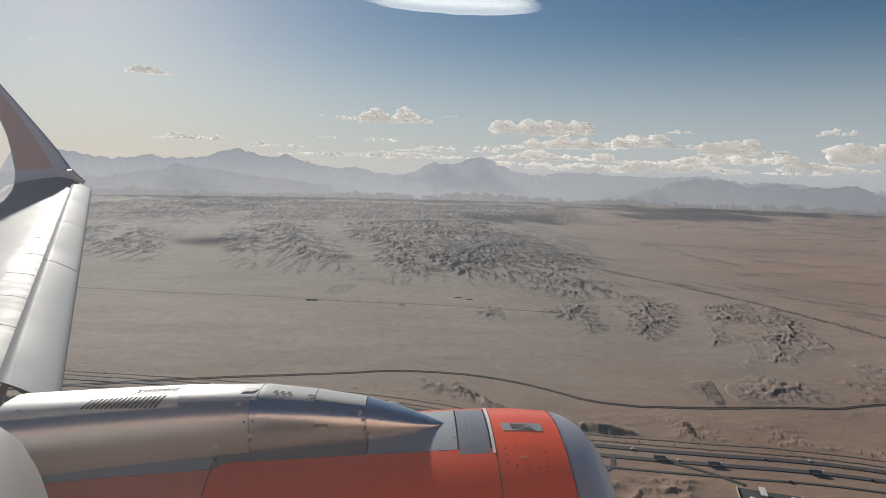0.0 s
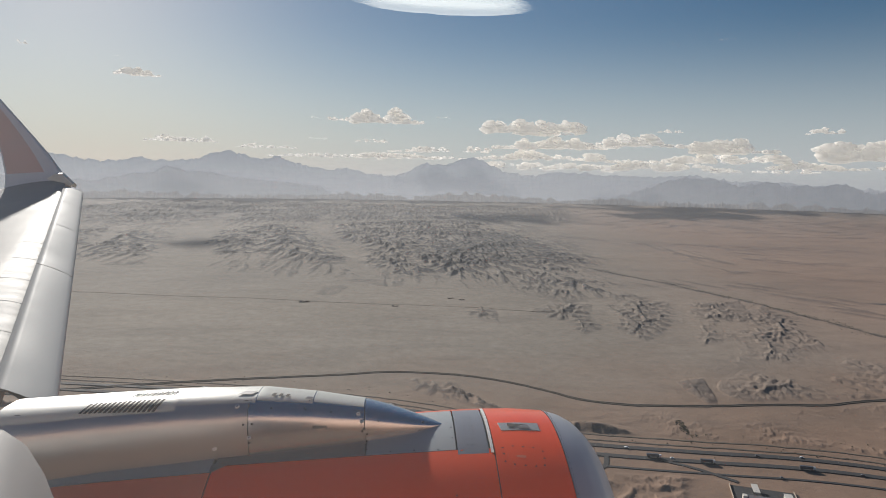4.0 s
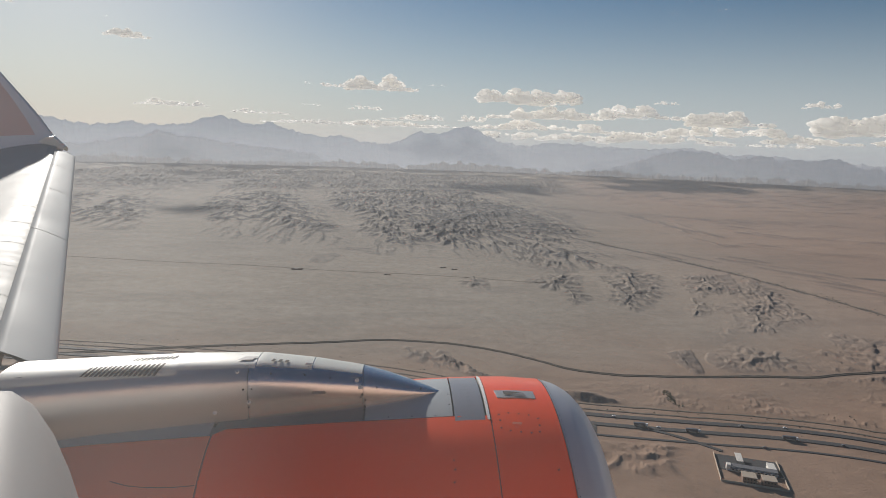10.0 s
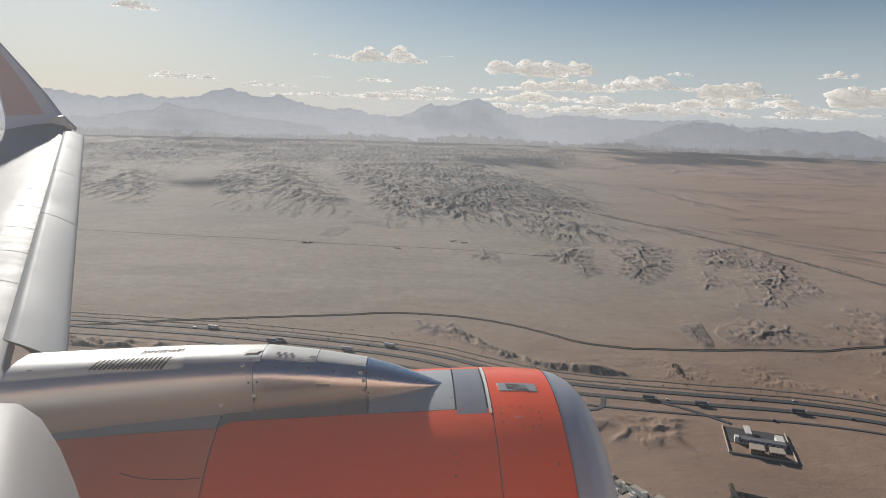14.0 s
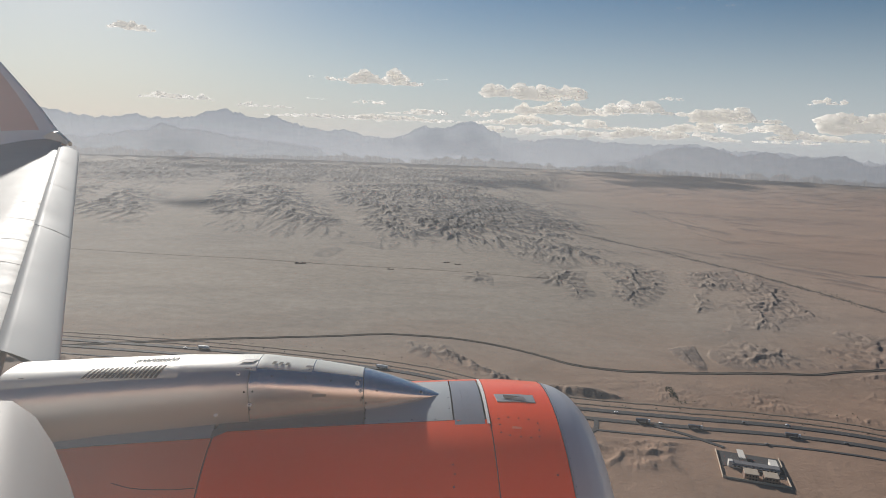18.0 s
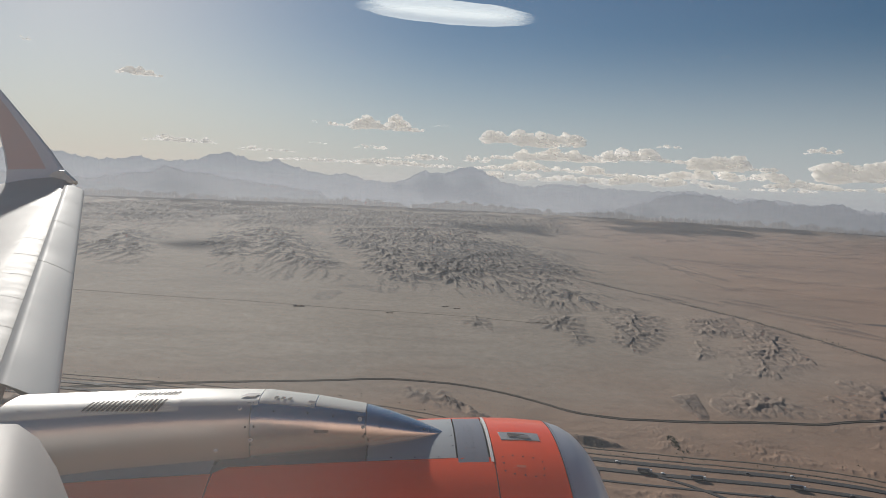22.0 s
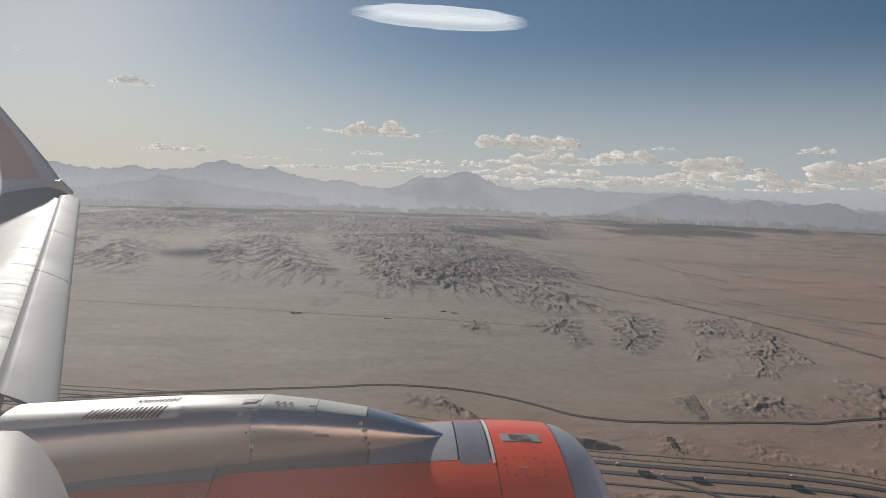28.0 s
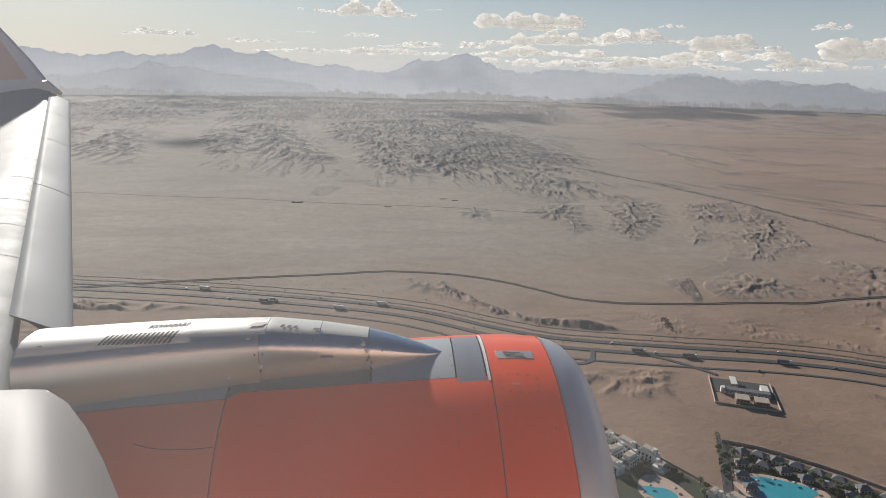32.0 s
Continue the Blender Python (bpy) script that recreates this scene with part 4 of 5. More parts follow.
def lens_cloud():
    n, rings = 96, 14
    verts, faces, dens = [], [], []
    for side in (1, -1):
        for k in range(rings):
            f = k / (rings - 1)
            for i in range(n):
                a = 2 * math.pi * i / n
                edge = 1 + 0.10 * noise.noise((math.cos(a) * 2.1, math.sin(a) * 2.1, 4.0)) + 0.05 * noise.noise((math.cos(a) * 7, math.sin(a) * 7, 9.0))
                stretch = 1.0 if math.cos(a) > 0 else 1.12
                x, y = f * edge * math.cos(a) * stretch, f * edge * math.sin(a)
                verts.append((625 * x, 262 * y, side * 50 * math.sqrt(max(0.0, 1 - f * f)) + 5 * noise.noise((x * 3, y * 3, side))))
                dens.append(1 - f)
        o = 0 if side == 1 else rings * n
        faces += [tuple(o + q for q in (f if side == 1 else f[::-1])) for f in grid_faces(rings, n, True)]
    m = bpy.data.materials.new("lens_cloud")
    m.use_nodes = True
    nt = m.node_tree
    b = nt.nodes["Principled BSDF"]
    b.inputs["Base Color"].default_value = (0.86, 0.87, 0.84, 1)
    b.inputs["Roughness"].default_value = 1.0
    # the cloud's brightness from below is put in as emission
    b.inputs["Emission Color"].default_value = (0.86, 0.88, 0.83, 1)
    b.inputs["Emission Strength"].default_value = 1.1
    at = nt.nodes.new("ShaderNodeAttribute")
    at.attribute_name = "veil"
    tc = nt.nodes.new("ShaderNodeTexCoord")
    mp = nt.nodes.new("ShaderNodeMapping")
    mp.inputs["Scale"].default_value = (0.0045, 0.016, 0.015)
    nz = nt.nodes.new("ShaderNodeTexNoise")
    nz.inputs["Detail"].default_value = 7
    nt.links.new(tc.outputs["Object"], mp.inputs[0])
    nt.links.new(mp.outputs[0], nz.inputs["Vector"])
    ad = nt.nodes.new("ShaderNodeMath")
    ad.operation = "MULTIPLY_ADD"
    nt.links.new(nz.outputs["Fac"], ad.inputs[0])
    ad.inputs[1].default_value = 0.28
    nt.links.new(at.outputs["Fac"], ad.inputs[2])
    mr = nt.nodes.new("ShaderNodeMapRange")
    mr.interpolation_type = "SMOOTHSTEP"
    mr.inputs["From Min"].default_value = 0.12
    mr.inputs["From Max"].default_value = 0.42
    mr.inputs["To Max"].default_value = 0.38
    nt.links.new(ad.outputs[0], mr.inputs["Value"])
    nt.links.new(mr.outputs[0], b.inputs["Alpha"])
    me = mesh_of("lens_cloud", verts, faces, m, True)
    a = me.attributes.new("veil", "FLOAT", "POINT")
    a.data.foreach_set("value", np.array(dens, np.float32))
    ob = new("lens_cloud", me)
    dist, az, el = 4750, 2.6, 14.5
    ob.matrix_world = Matrix.Translation((dist * math.sin(radians(az)), dist * math.cos(radians(az)), EYE + dist * math.tan(radians(el)))) @ pose(0, 0, 0, 0, 2.0, -az)
    return tagged(ob, "smooth bright lens-shaped cloud with feathered ends", "cloud", "clouds over the mountains", "structure")


lens_cloud()


# ---- the airliner: window seat side, engine and wing ----
PITCH_UP = 3.6
airliner = thing("airliner", "white airliner with an orange engine, flying over desert", "aircraft")
airliner.matrix_world = pose(0, 0, EYE, 0, -PITCH_UP, 0)
NY, NZ = 3.9, -2.85
PROFILE = [(-4.2, 0.98), (-2.6, 1.17), (-1.9, 1.215), (-1.22, 1.237), (-0.4, 1.248), (0.2, 1.25), (0.4, 1.247), (0.6, 1.238), (0.82, 1.213), (0.92, 1.18), (1.0, 1.13), (1.055, 1.065), (1.085, 1.0), (1.09, 0.95)]


def radius(x):
    return float(np.interp(x, [p[0] for p in PROFILE], [p[1] for p in PROFILE]))


def on_cowl(x, phi, out=0.0):
    """A place on the engine cowling: x along it, phi degrees from its top towards the cabin."""
    r = radius(x) + out
    return (x, NY - r * math.sin(radians(phi)), NZ + r * math.cos(radians(phi)))


def cowl_patch(name, x0, x1, p0, p1, mat, parent, label="", out=0.0, nx=14, np_=40, skew=0.0, deep=0.03):
    """A curved sheet of cowling with folded edges; skew shifts its aft edge with the angle."""
    verts, faces = [], []
    xs, ps = np.linspace(x0, x1, nx), np.linspace(p0, p1, np_)
    for i, x in enumerate(xs):
        for p in ps:
            k = skew * (p - p0) / (p1 - p0) * (1 - i / (nx - 1))
            verts.append(on_cowl(x + k, p, out))
    faces = grid_faces(nx, np_)
    flat = len(verts)
    rim = [i * np_ for i in range(nx)] + [(nx - 1) * np_ + j for j in range(1, np_)] + [i * np_ + np_ - 1 for i in range(nx - 2, -1, -1)] + [j for j in range(np_ - 2, 0, -1)]
    for k in rim:
        verts.append(verts[k])
    base = len(verts)
    for k in rim:
        x, y, z = verts[k]
        r = math.hypot(y - NY, z - NZ)
        f = (r - deep) / r
        verts.append((x, NY + (y - NY) * f, NZ + (z - NZ) * f))
    n = len(rim)
    for k in range(n):
        faces.append((flat + k, base + k, base + (k + 1) % n, flat + (k + 1) % n))
    return part(name, (verts, [f[::-1] for f in faces]), mat, parent, label, True)


def strip(name, pts, width, mat, parent, out=0.0015, label=""):
    """A narrow band along points (x, phi) of the cowling."""
    verts = []
    for i, (x, p) in enumerate(pts):
        a, b = pts[max(i - 1, 0)], pts[min(i + 1, len(pts) - 1)]
        dx, dp = b[0] - a[0], (b[1] - a[1]) * 0.0217
        n = math.hypot(dx, dp)
        ox, op = -dp / n * width / 2, dx / n * width / 2 / 0.0217
        verts += [on_cowl(x + ox, p + op, out), on_cowl(x - ox, p - op, out)]
    return part(name, (verts, grid_faces(len(pts), 2)), mat, parent, label)


def dots(name, places, r, mat, parent, out=0.001):
    for x, p in places:
        c = Vector(on_cowl(x, p, out))
        n = Vector((0, -math.sin(radians(p)), math.cos(radians(p))))
        bm = bmesh.new()
        bmesh.ops.create_cone(bm, cap_ends=True, segments=10, radius1=r, radius2=r * 0.8, depth=0.002)
        bm.transform(Matrix.Translation(c) @ n.to_track_quat("Z", "Y").to_matrix().to_4x4())
        part(name, bm, mat, parent)


# engine cowling
engine = part("engine_cowling", (lambda v: (v, [f[::-1] for f in grid_faces(len(v) // 72, 72, True)]))(
    [on_cowl(x, p * 5, -0.045) for x in (-4.2, -3.4, -2.6, -1.9, -1.2, -0.4, 0.4) for p in range(72)]), grey_dark, airliner, "inner barrel of the engine cowling", True)
cowl_patch("fan_cowl", -1.2185, 0.404, 14.6, 176, orange, engine, "glossy orange fan cowl", nx=18, np_=70)
cowl_patch("fan_cowl", -1.2185, 0.404, -176, -14.6, orange, engine, "glossy orange fan cowl", nx=18, np_=70)
cowl_patch("reverser_cowl", -3.0, -1.2225, 16.9, 176, orange_dull, engine, "orange thrust reverser cowl, haze put into its paler colour", nx=18, np_=70)
cowl_patch("reverser_cowl", -3.0, -1.2225, -176, -16.9, orange_dull, engine, "orange thrust reverser cowl, haze put into its paler colour", nx=18, np_=70)
cowl_patch("inlet_cowl", 0.41, 0.815, -180, 180, orange, engine, "glossy orange inlet cowl", nx=10, np_=140)
cowl_patch("top_panel", 0.195, 0.375, -14.4, 16.4, grey_dark, engine, "slate grey riveted top panel", nx=5, np_=18)
cowl_patch("top_panel", -0.34, 0.185, -14.4, 14.4, grey_light, engine, "light grey top panel", nx=9, np_=18)
cowl_patch("top_panel", -1.215, -0.35, -14.4, 14.4, grey_paint, engine, "grey top panel", nx=9, np_=18)
cowl_patch("top_panel", -3.0, -1.235, -16.6, 16.6, grey_light, engine, "grey top panel", nx=9, np_=18)
cowl_patch("seal_strip", 0.388, 0.404, -16, 16.4, bolt_white, engine, "white sealant strip", 0.004, 3, 16)

# polished lip: outer curve, nose and the inside of the intake
lip = [(x, radius(x)) for x in np.linspace(0.82, 1.055, 12)] + [(1.078, 1.03), (1.088, 0.995), (1.085, 0.955), (1.06, 0.925), (1.0, 0.90), (0.85, 0.885), (0.4, 0.88), (0.0, 0.89)]
v = [(x, NY - r * math.sin(radians(a * 3)), NZ + r * math.cos(radians(a * 3))) for x, r in lip for a in range(120)]
part("inlet_lip", (v, [f[::-1] for f in grid_faces(len(lip), 120, True)]), lip_metal, engine, "bare brushed metal inlet lip", True)
bm = bmesh.new()
bmesh.ops.create_cone(bm, cap_ends=True, segments=64, radius1=0.895, radius2=0.895, depth=0.04)
bm.transform(Matrix.Translation((0.02, NY, NZ)) @ pose(0, 0, 0, 0, 90, 0))
part("fan_disc", bm, grey_dark, engine)
for k in range(64):
    dots("rivet", [(0.832, -14 + k * 1.0)], 0.0030, seam, engine, 0.001) if k % 2 == 0 else None
dots("bolt", [(0.46, 14.4), (0.52, 13.8), (0.58, 14.2), (0.64, 14.6), (0.69, 16.0), (0.69, 18.7), (0.68, 21.2), (0.63, 21.6), (0.57, 21.3), (0.51, 20.8), (0.46, 19.7), (0.46, 16.8), (0.17, 32.1), (0.16, 35.5), (0.165, 29.5), (0.74, 33)], 0.0055, seam, engine)
dots("rivet", [(x, p) for x in (0.255, 0.285, 0.30) for p in (-4, -2, 0, 2.5, 5, 7.5, 10, 12.5)], 0.0024, seam, engine)
dots("rivet", [(-0.34, 12), (-0.35, 9.5), (-0.2, 13.4), (-0.06, 13.6), (0.08, 13.8), (0.17, 3), (0.17, 9)], 0.005, seam, engine)
strip("worn_patch", [(0.53, 18.0), (0.585, 18.3)], 0.02, orange_dull, engine, 0.002)
strip("panel_line", [(-1.7, 29.6), (-1.6, 31.2), (-1.5, 32.0), (-1.35, 32.5), (-1.235, 32.4)], 0.004, seam, engine)
strip("panel_line", [(-1.225, a) for a in range(15, 100, 4)], 0.004, seam, engine, 0.001)
strip("panel_line", [(0.407, a) for a in range(17, 100, 4)], 0.005, seam, engine, 0.0)
strip("panel_line", [(x, 14.5) for x in np.linspace(-1.2, 0.37, 14)], 0.006, seam, engine, -0.001)
# angled corner plate where the grey panels meet
part("corner_plate", ([on_cowl(x, p, 0.003) for x, p in ((-1.235, 13.5), (-1.18, 13.5), (-1.13, 13.5), (-1.135, 14.5), (-1.18, 15.7), (-1.222, 16.9), (-1.235, 16.9))], [(0, 1, 2, 3, 4, 5, 6)]), grey_paint, engine, "grey corner plate")
# flush scoop on top of the inlet cowl
cowl_patch("scoop_frame", 0.465, 0.715, 1.6, 6.2, grey_light, engine, "pale grey scoop plate", 0.004, 6, 6, 0.01)
v = [on_cowl(0.52, 2.6, 0.010), on_cowl(0.64, 3.3, 0.010), on_cowl(0.55, 5.0, 0.010), on_cowl(0.52, 4.6, 0.010)]
part("scoop_throat", (v, [(0, 1, 2, 3)]), seam, engine, "dark scoop opening")
v = [on_cowl(0.645, 3.4, 0.010), on_cowl(0.66, 5.6, 0.010), on_cowl(0.555, 5.3, 0.010)]
part("scoop_ramp", (v, [(0, 1, 2)]), grey_paint, engine)

# pylon fairing on top of the cowling
FX = [0.115, 0.06, -0.06, -0.2, -0.34, -0.66, -0.97, -1.46, -1.91, -2.2, -2.52]
FTOP = [-1.60, -1.576, -1.526, -1.472, -1.427, -1.362, -1.316, -1.300, -1.304, -1.309, -1.315]
FWIDE = [0.012, 0.05, 0.10, 0.14, 0.165, 0.20, 0.225, 0.25, 0.27, 0.285, 0.30]


def fairing(x0, x1, mat, label, a0=-90, a1=90, out=0.0, nx=20, na=40, name="pylon_fairing", parent=airliner):
    verts = []
    for i in range(nx):
        x = x0 + (x1 - x0) * i / (nx - 1)
        top, wide = float(np.interp(-x, [-q for q in FX], FTOP)), float(np.interp(-x, [-q for q in FX], FWIDE))
        low = NZ + radius(x) * math.cos(math.asin(min(0.9, wide / radius(x)))) - 0.012
        for j in range(na):
            a = radians(a0 + (a1 - a0) * j / (na - 1))
            s, c = math.sin(a), math.cos(a)
            y = wide * math.copysign(abs(s) ** 0.72, s)
            z = low + (top - low) * max(0.0, c) ** 0.60
            verts.append((x, NY - y * (1 + out), z + out * 0.2))
    return part(name, (verts, grid_faces(nx, na)), mat, parent, label, True)


pylon = fairing(-0.352, 0.115, steel, "polished metal nose of the pylon fairing", nx=24)
fairing(-1.035, -0.356, steel, "polished metal pylon panel", nx=24, name="fairing_panel", parent=pylon)
fairing(-2.52, -1.039, hazed_metal, "dull brushed metal pylon panel", nx=40, name="fairing_panel", parent=pylon)
for x0, x1, edge in ((-2.51, -1.46, 40), (-1.455, -1.0, 31), (-0.995, -0.665, 27), (-0.66, -0.36, 23)):
    fairing(x0, x1, cream_paint, "cream painted top plate of the pylon", -60, edge, 0.006, 14, 26, "top_plate", pylon)


def on_fairing(x, a, out=0.0):
    top, wide = float(np.interp(-x, [-q for q in FX], FTOP)), float(np.interp(-x, [-q for q in FX], FWIDE))
    low = NZ + radius(x) * math.cos(math.asin(min(0.9, wide / radius(x)))) - 0.012
    s, c = math.sin(radians(a)), math.cos(radians(a))
    return Vector((x, NY - (wide + out) * math.copysign(abs(s) ** 0.72, s), low + (top - low) * max(0.0, c) ** 0.60 + out))


def fairing_dot(x, a, r, mat, name="fastener"):
    c = on_fairing(x, a, 0.003)
    n = (on_fairing(x, a, 0.05) - c).normalized()
    bm = bmesh.new()
    bmesh.ops.create_cone(bm, cap_ends=True, segments=12, radius1=r, radius2=r * 0.85, depth=0.006)
    bm.transform(Matrix.Translation(c) @ n.to_track_quat("Z", "Y").to_matrix().to_4x4())
    part(name, bm, mat, pylon)


def fairing_quad(name, corners, mat, out=0.003, label=""):
    if len(corners) == 4:
        (xa, aa), (xb, ab), (xc, ac), (xd, ad_) = corners
        fs = [k / 7 for k in range(8)]
        verts = [on_fairing(*q, out) for f in fs for q in ((xa + (xd - xa) * f, aa + (ad_ - aa) * f), (xb + (xc - xb) * f, ab + (ac - ab) * f))]
        part(name, (verts, grid_faces(8, 2)), mat, pylon, label)
    else:
        part(name, ([on_fairing(x, a, out) for x, a in corners], [tuple(range(len(corners)))]), mat, pylon, label)


for x, a in ((-1.03, 80), (-1.23, 86), (-1.10, 38), (-0.39, 45), (-0.37, 62)):
    fairing_dot(x, a, 0.014, bolt_white)
    fairing_dot(x, a, 0.006, grey_dark)
for x, a in ((-1.06, 66), (-1.01, 66), (-1.03, 84), (-0.36, 76), (-0.34, 84), (-0.37, 80), (-0.27, 60), (0.0, 40), (-0.9, 42), (-0.7, 42), (-0.55, 44)):
    fairing_dot(x, a, 0.006, seam, "rivet")
for k in range(16):
    x = -1.98 + k * 0.0285
    fairing_quad("vent_slot", [(x, 15), (x + 0.017, 15), (x - 0.024, 33 + 0.45 * k), (x - 0.041, 33 + 0.45 * k)], seam, 0.006)
for k in range(9):
    x = -1.75 + k * 0.03
    fairing_quad("vent_slot", [(x, -2), (x + 0.015, -2), (x - 0.005, 6), (x - 0.02, 6)], seam, 0.006)
for k in range(3):
    x = -0.905 + k * 0.04
    fairing_quad("vent_hole", [(x, 7), (x + 0.02, 7), (x + 0.012, 15), (x - 0.010, 15)], seam, 0.006)
fairing_quad("inspection_plate", [(-1.08, 3), (-1.0, 3), (-1.03, 12), (-1.12, 12)], grey_paint, 0.006)
fairing_quad("inspection_plate", [(-0.70, 10), (-0.66, 10), (-0.67, 17), (-0.71, 17)], grey_paint, 0.006)
for x0, x1 in ((-1.0, -0.98), (-0.68, -0.66)):
    fairing_quad("panel_gap", [(x0, -30), (x0 + 0.006, -30), (x0 + 0.006, 0), (x1 - 0.02, 20), (x1 - 0.05, 40), (x1 - 0.056, 40), (x1 - 0.026, 20), (x0, 0)], seam, 0.0018)
for x0, x1, a0, a1 in ((-2.4, -1.04, 24, 26), (-1.03, -0.36, 26, 36)):
    fairing_quad("panel_gap", [(x0, a0), (x1, a1), (x1, a1 + 1.2), (x0, a0 + 1.2)], seam, 0.0018)
fairing_quad("stain", [(-0.66, 70), (-0.58, 70), (-0.58, 74), (-0.66, 74)], grey_paint, 0.001)


# wing
def lead(y):
    f = (y - 4.5) / 9.5
    return Vector((-2.58 - 4.46 * f, y, -1.47 + 1.41 * f))


def loft(rows, mat, name, parent, label="", smooth=True, wrap=False):
    n = len(rows[0])
    return part(name, ([p for r in rows for p in r], grid_faces(len(rows), n, wrap)), mat, parent, label, smooth)


SLAT = [(0.43, 0.150), (0.34, 0.124), (0.25, 0.092), (0.16, 0.054), (0.09, 0.020), (0.04, -0.006), (0.012, -0.026), (0.0, -0.05), (0.012, -0.075), (0.06, -0.10), (0.12, -0.085), (0.16, -0.01), (0.30, 0.09), (0.425, 0.140)]


def slat(y0, y1, mat, label):
    rows = []
    for y in np.linspace(y0, y1, 12):
        o, k = lead(y), 1.02 - 0.006 * (y - 4.5)
        rows.append([(o.x - a * k, y + a * 0.12, o.z + b * k) for a, b in SLAT])
    ob = loft(rows, mat, "slat", wing, label, True, True)
    return ob


def wing_section(y):
    """Fixed wing behind the slat: nose, upper and lower skin."""
    o = lead(y)
    chord = float(np.interp(y, [1.6, 4.5, 14.5], [5.6, 4.1, 1.45]))
    thick = 0.115 * chord
    fs = [0.0, 0.002, 0.008, 0.018, 0.035, 0.06, 0.115, 0.15, 0.22, 0.34, 0.5, 0.7, 0.86, 1.0]
    up, low = [], []
    x0, z0 = o.x - 0.37, o.z + 0.01 + 0.035 * max(0.0, y - 12.5) ** 2
    nose = min(0.085 + 0.004 * (14 - y), 0.13)
    for f in fs:
        t = thick * 5 * (0.2969 * math.sqrt(f) - 0.126 * f - 0.3516 * f * f + 0.2843 * f ** 3 - 0.1036 * f ** 4)
        droop = -0.055 * chord * f * f
        up.append((x0 - f * chord, y, z0 + 0.42 * t + min(nose, 0.8 * t) * 0.45 + droop))
        low.append((x0 - f * chord, y, z0 - 0.55 * t + droop))
    return up, low


wing_rows, nose_rows = [], []
for y in np.linspace(2.4, 14.45, 40):
    up, low = wing_section(y)
    wing_rows.append(up[6:] + low[::-1])
    nose_rows.append([(p[0], p[1], p[2]) for p in (low[2::-1] + up[1:7])])
wing = loft(wing_rows, wing_top, "wing", airliner, "swept grey wing with extended slats", True, True)
loft(nose_rows, nose_metal, "wing_nose", wing, "bright bare metal fixed leading edge")
for a, b in ((4.34, 7.6), (7.62, 10.0), (10.02, 12.1), (12.12, 14.0)):
    slat(a, b, wing_grey, "pale grey extended slat")
for y in (5.6, 6.4, 7.2, 8.1, 9.0, 9.9, 10.8, 11.6, 12.4, 13.2):
    up, low = wing_section(y)
    ps = low[1::-1] + up[1:7]
    verts = [(p[0], p[1] + w, p[2] + 0.004) for p in ps for w in (-0.006, 0.006)]
    part("nose_joint", (verts, grid_faces(len(ps), 2)), wing_top, wing)

# sharklet
SHARK = [(14.40, 0.02, -7.48, -8.98), (14.50, 0.08, -7.55, -8.98), (14.60, 0.20, -7.66, -9.0), (14.70, 0.40, -7.80, -9.04), (14.82, 0.80, -8.10, -9.14), (14.95, 1.2, -8.45, -9.28), (15.08, 1.65, -8.85, -9.5), (15.2, 2.04, -9.2, -9.75), (15.34, 2.5, -9.62, -10.05), (15.42, 2.75, -9.95, -10.2)]


def shark_rows(f0, f1, k0, k1, out=0.0):
    rows = []
    for y, z, xl, xt in SHARK[k0:k1]:
        row = []
        for f in np.linspace(f0, f1, 10):
            t = 0.03 * math.sqrt(max(f, 0)) * (1 - f) * 2.2
            row.append((xl + (xt - xl) * f, y - t - out, z + 0.4 * t))
        rows.append(row)
    return rows


inner = shark_rows(0, 1, 0, 10)
outer = [[(p[0], p[1] + 0.07 * math.sqrt(k / 9) * (1 - k / 9) * 2, p[2] - 0.02) for k, p in enumerate(r)] for r in inner]
sharklet = loft([a + b[::-1] for a, b in zip(inner, outer)], shark_paint, "sharklet", wing, "upswept grey wingtip with an orange panel", True, True)
loft(shark_rows(0.30, 0.97, 3, 9, 0.006), glare_paled_red, "orange_panel", sharklet, "orange panel with window glare put into its pale colour")
tip = [(-7.95, 0.27), (-7.78, 0.36), (-7.62, 0.37), (-7.52, 0.26), (-7.41, 0.14), (-7.45, 0.08), (-7.62, 0.16), (-7.80, 0.22)]
v = [(x, 14.33, z - 0.02) for x, z in tip] + [(x, 14.42, z) for x, z in tip] + [(x - 0.03, 14.56, z - 0.05) for x, z in tip]
n = len(tip)
part("tip_fairing", (v, [tuple(range(n))] + [(k * n + i, k * n + (i + 1) % n, (k + 1) * n + (i + 1) % n, (k + 1) * n + i) for k in (0, 1) for i in range(n)]), cream_paint, wing, "pale wingtip fairing", False)


# wing root fairing, close below the window
def root_fairing():
    nx, na = 26, 40
    verts = []
    for i in range(nx):
        f = (i / (nx - 1)) ** 2.2
        grow = math.sqrt(1 - (1 - min(1.0, f * 7.0)) ** 2)
        x = -0.74 - 4.2 * f ** 1.5
        wy, wz = 0.30 + 0.75 * grow, 0.10 + 0.54 * grow
        cy, cz = 1.20 + 0.25 * f, -1.275 - 0.05 * f
        for j in range(na):
            a = 2 * math.pi * j / na
            s, c = math.sin(a), math.cos(a)
            y = cy + wy * math.copysign(abs(s) ** 0.8, s) * (grow if i else 0.05)
            verts.append((x - 0.55 * (y - 1.35), y, cz + wz * math.copysign(abs(c) ** 0.8, c) * (grow if i else 0.05)))
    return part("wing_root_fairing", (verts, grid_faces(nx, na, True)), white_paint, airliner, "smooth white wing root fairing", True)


root_fairing()
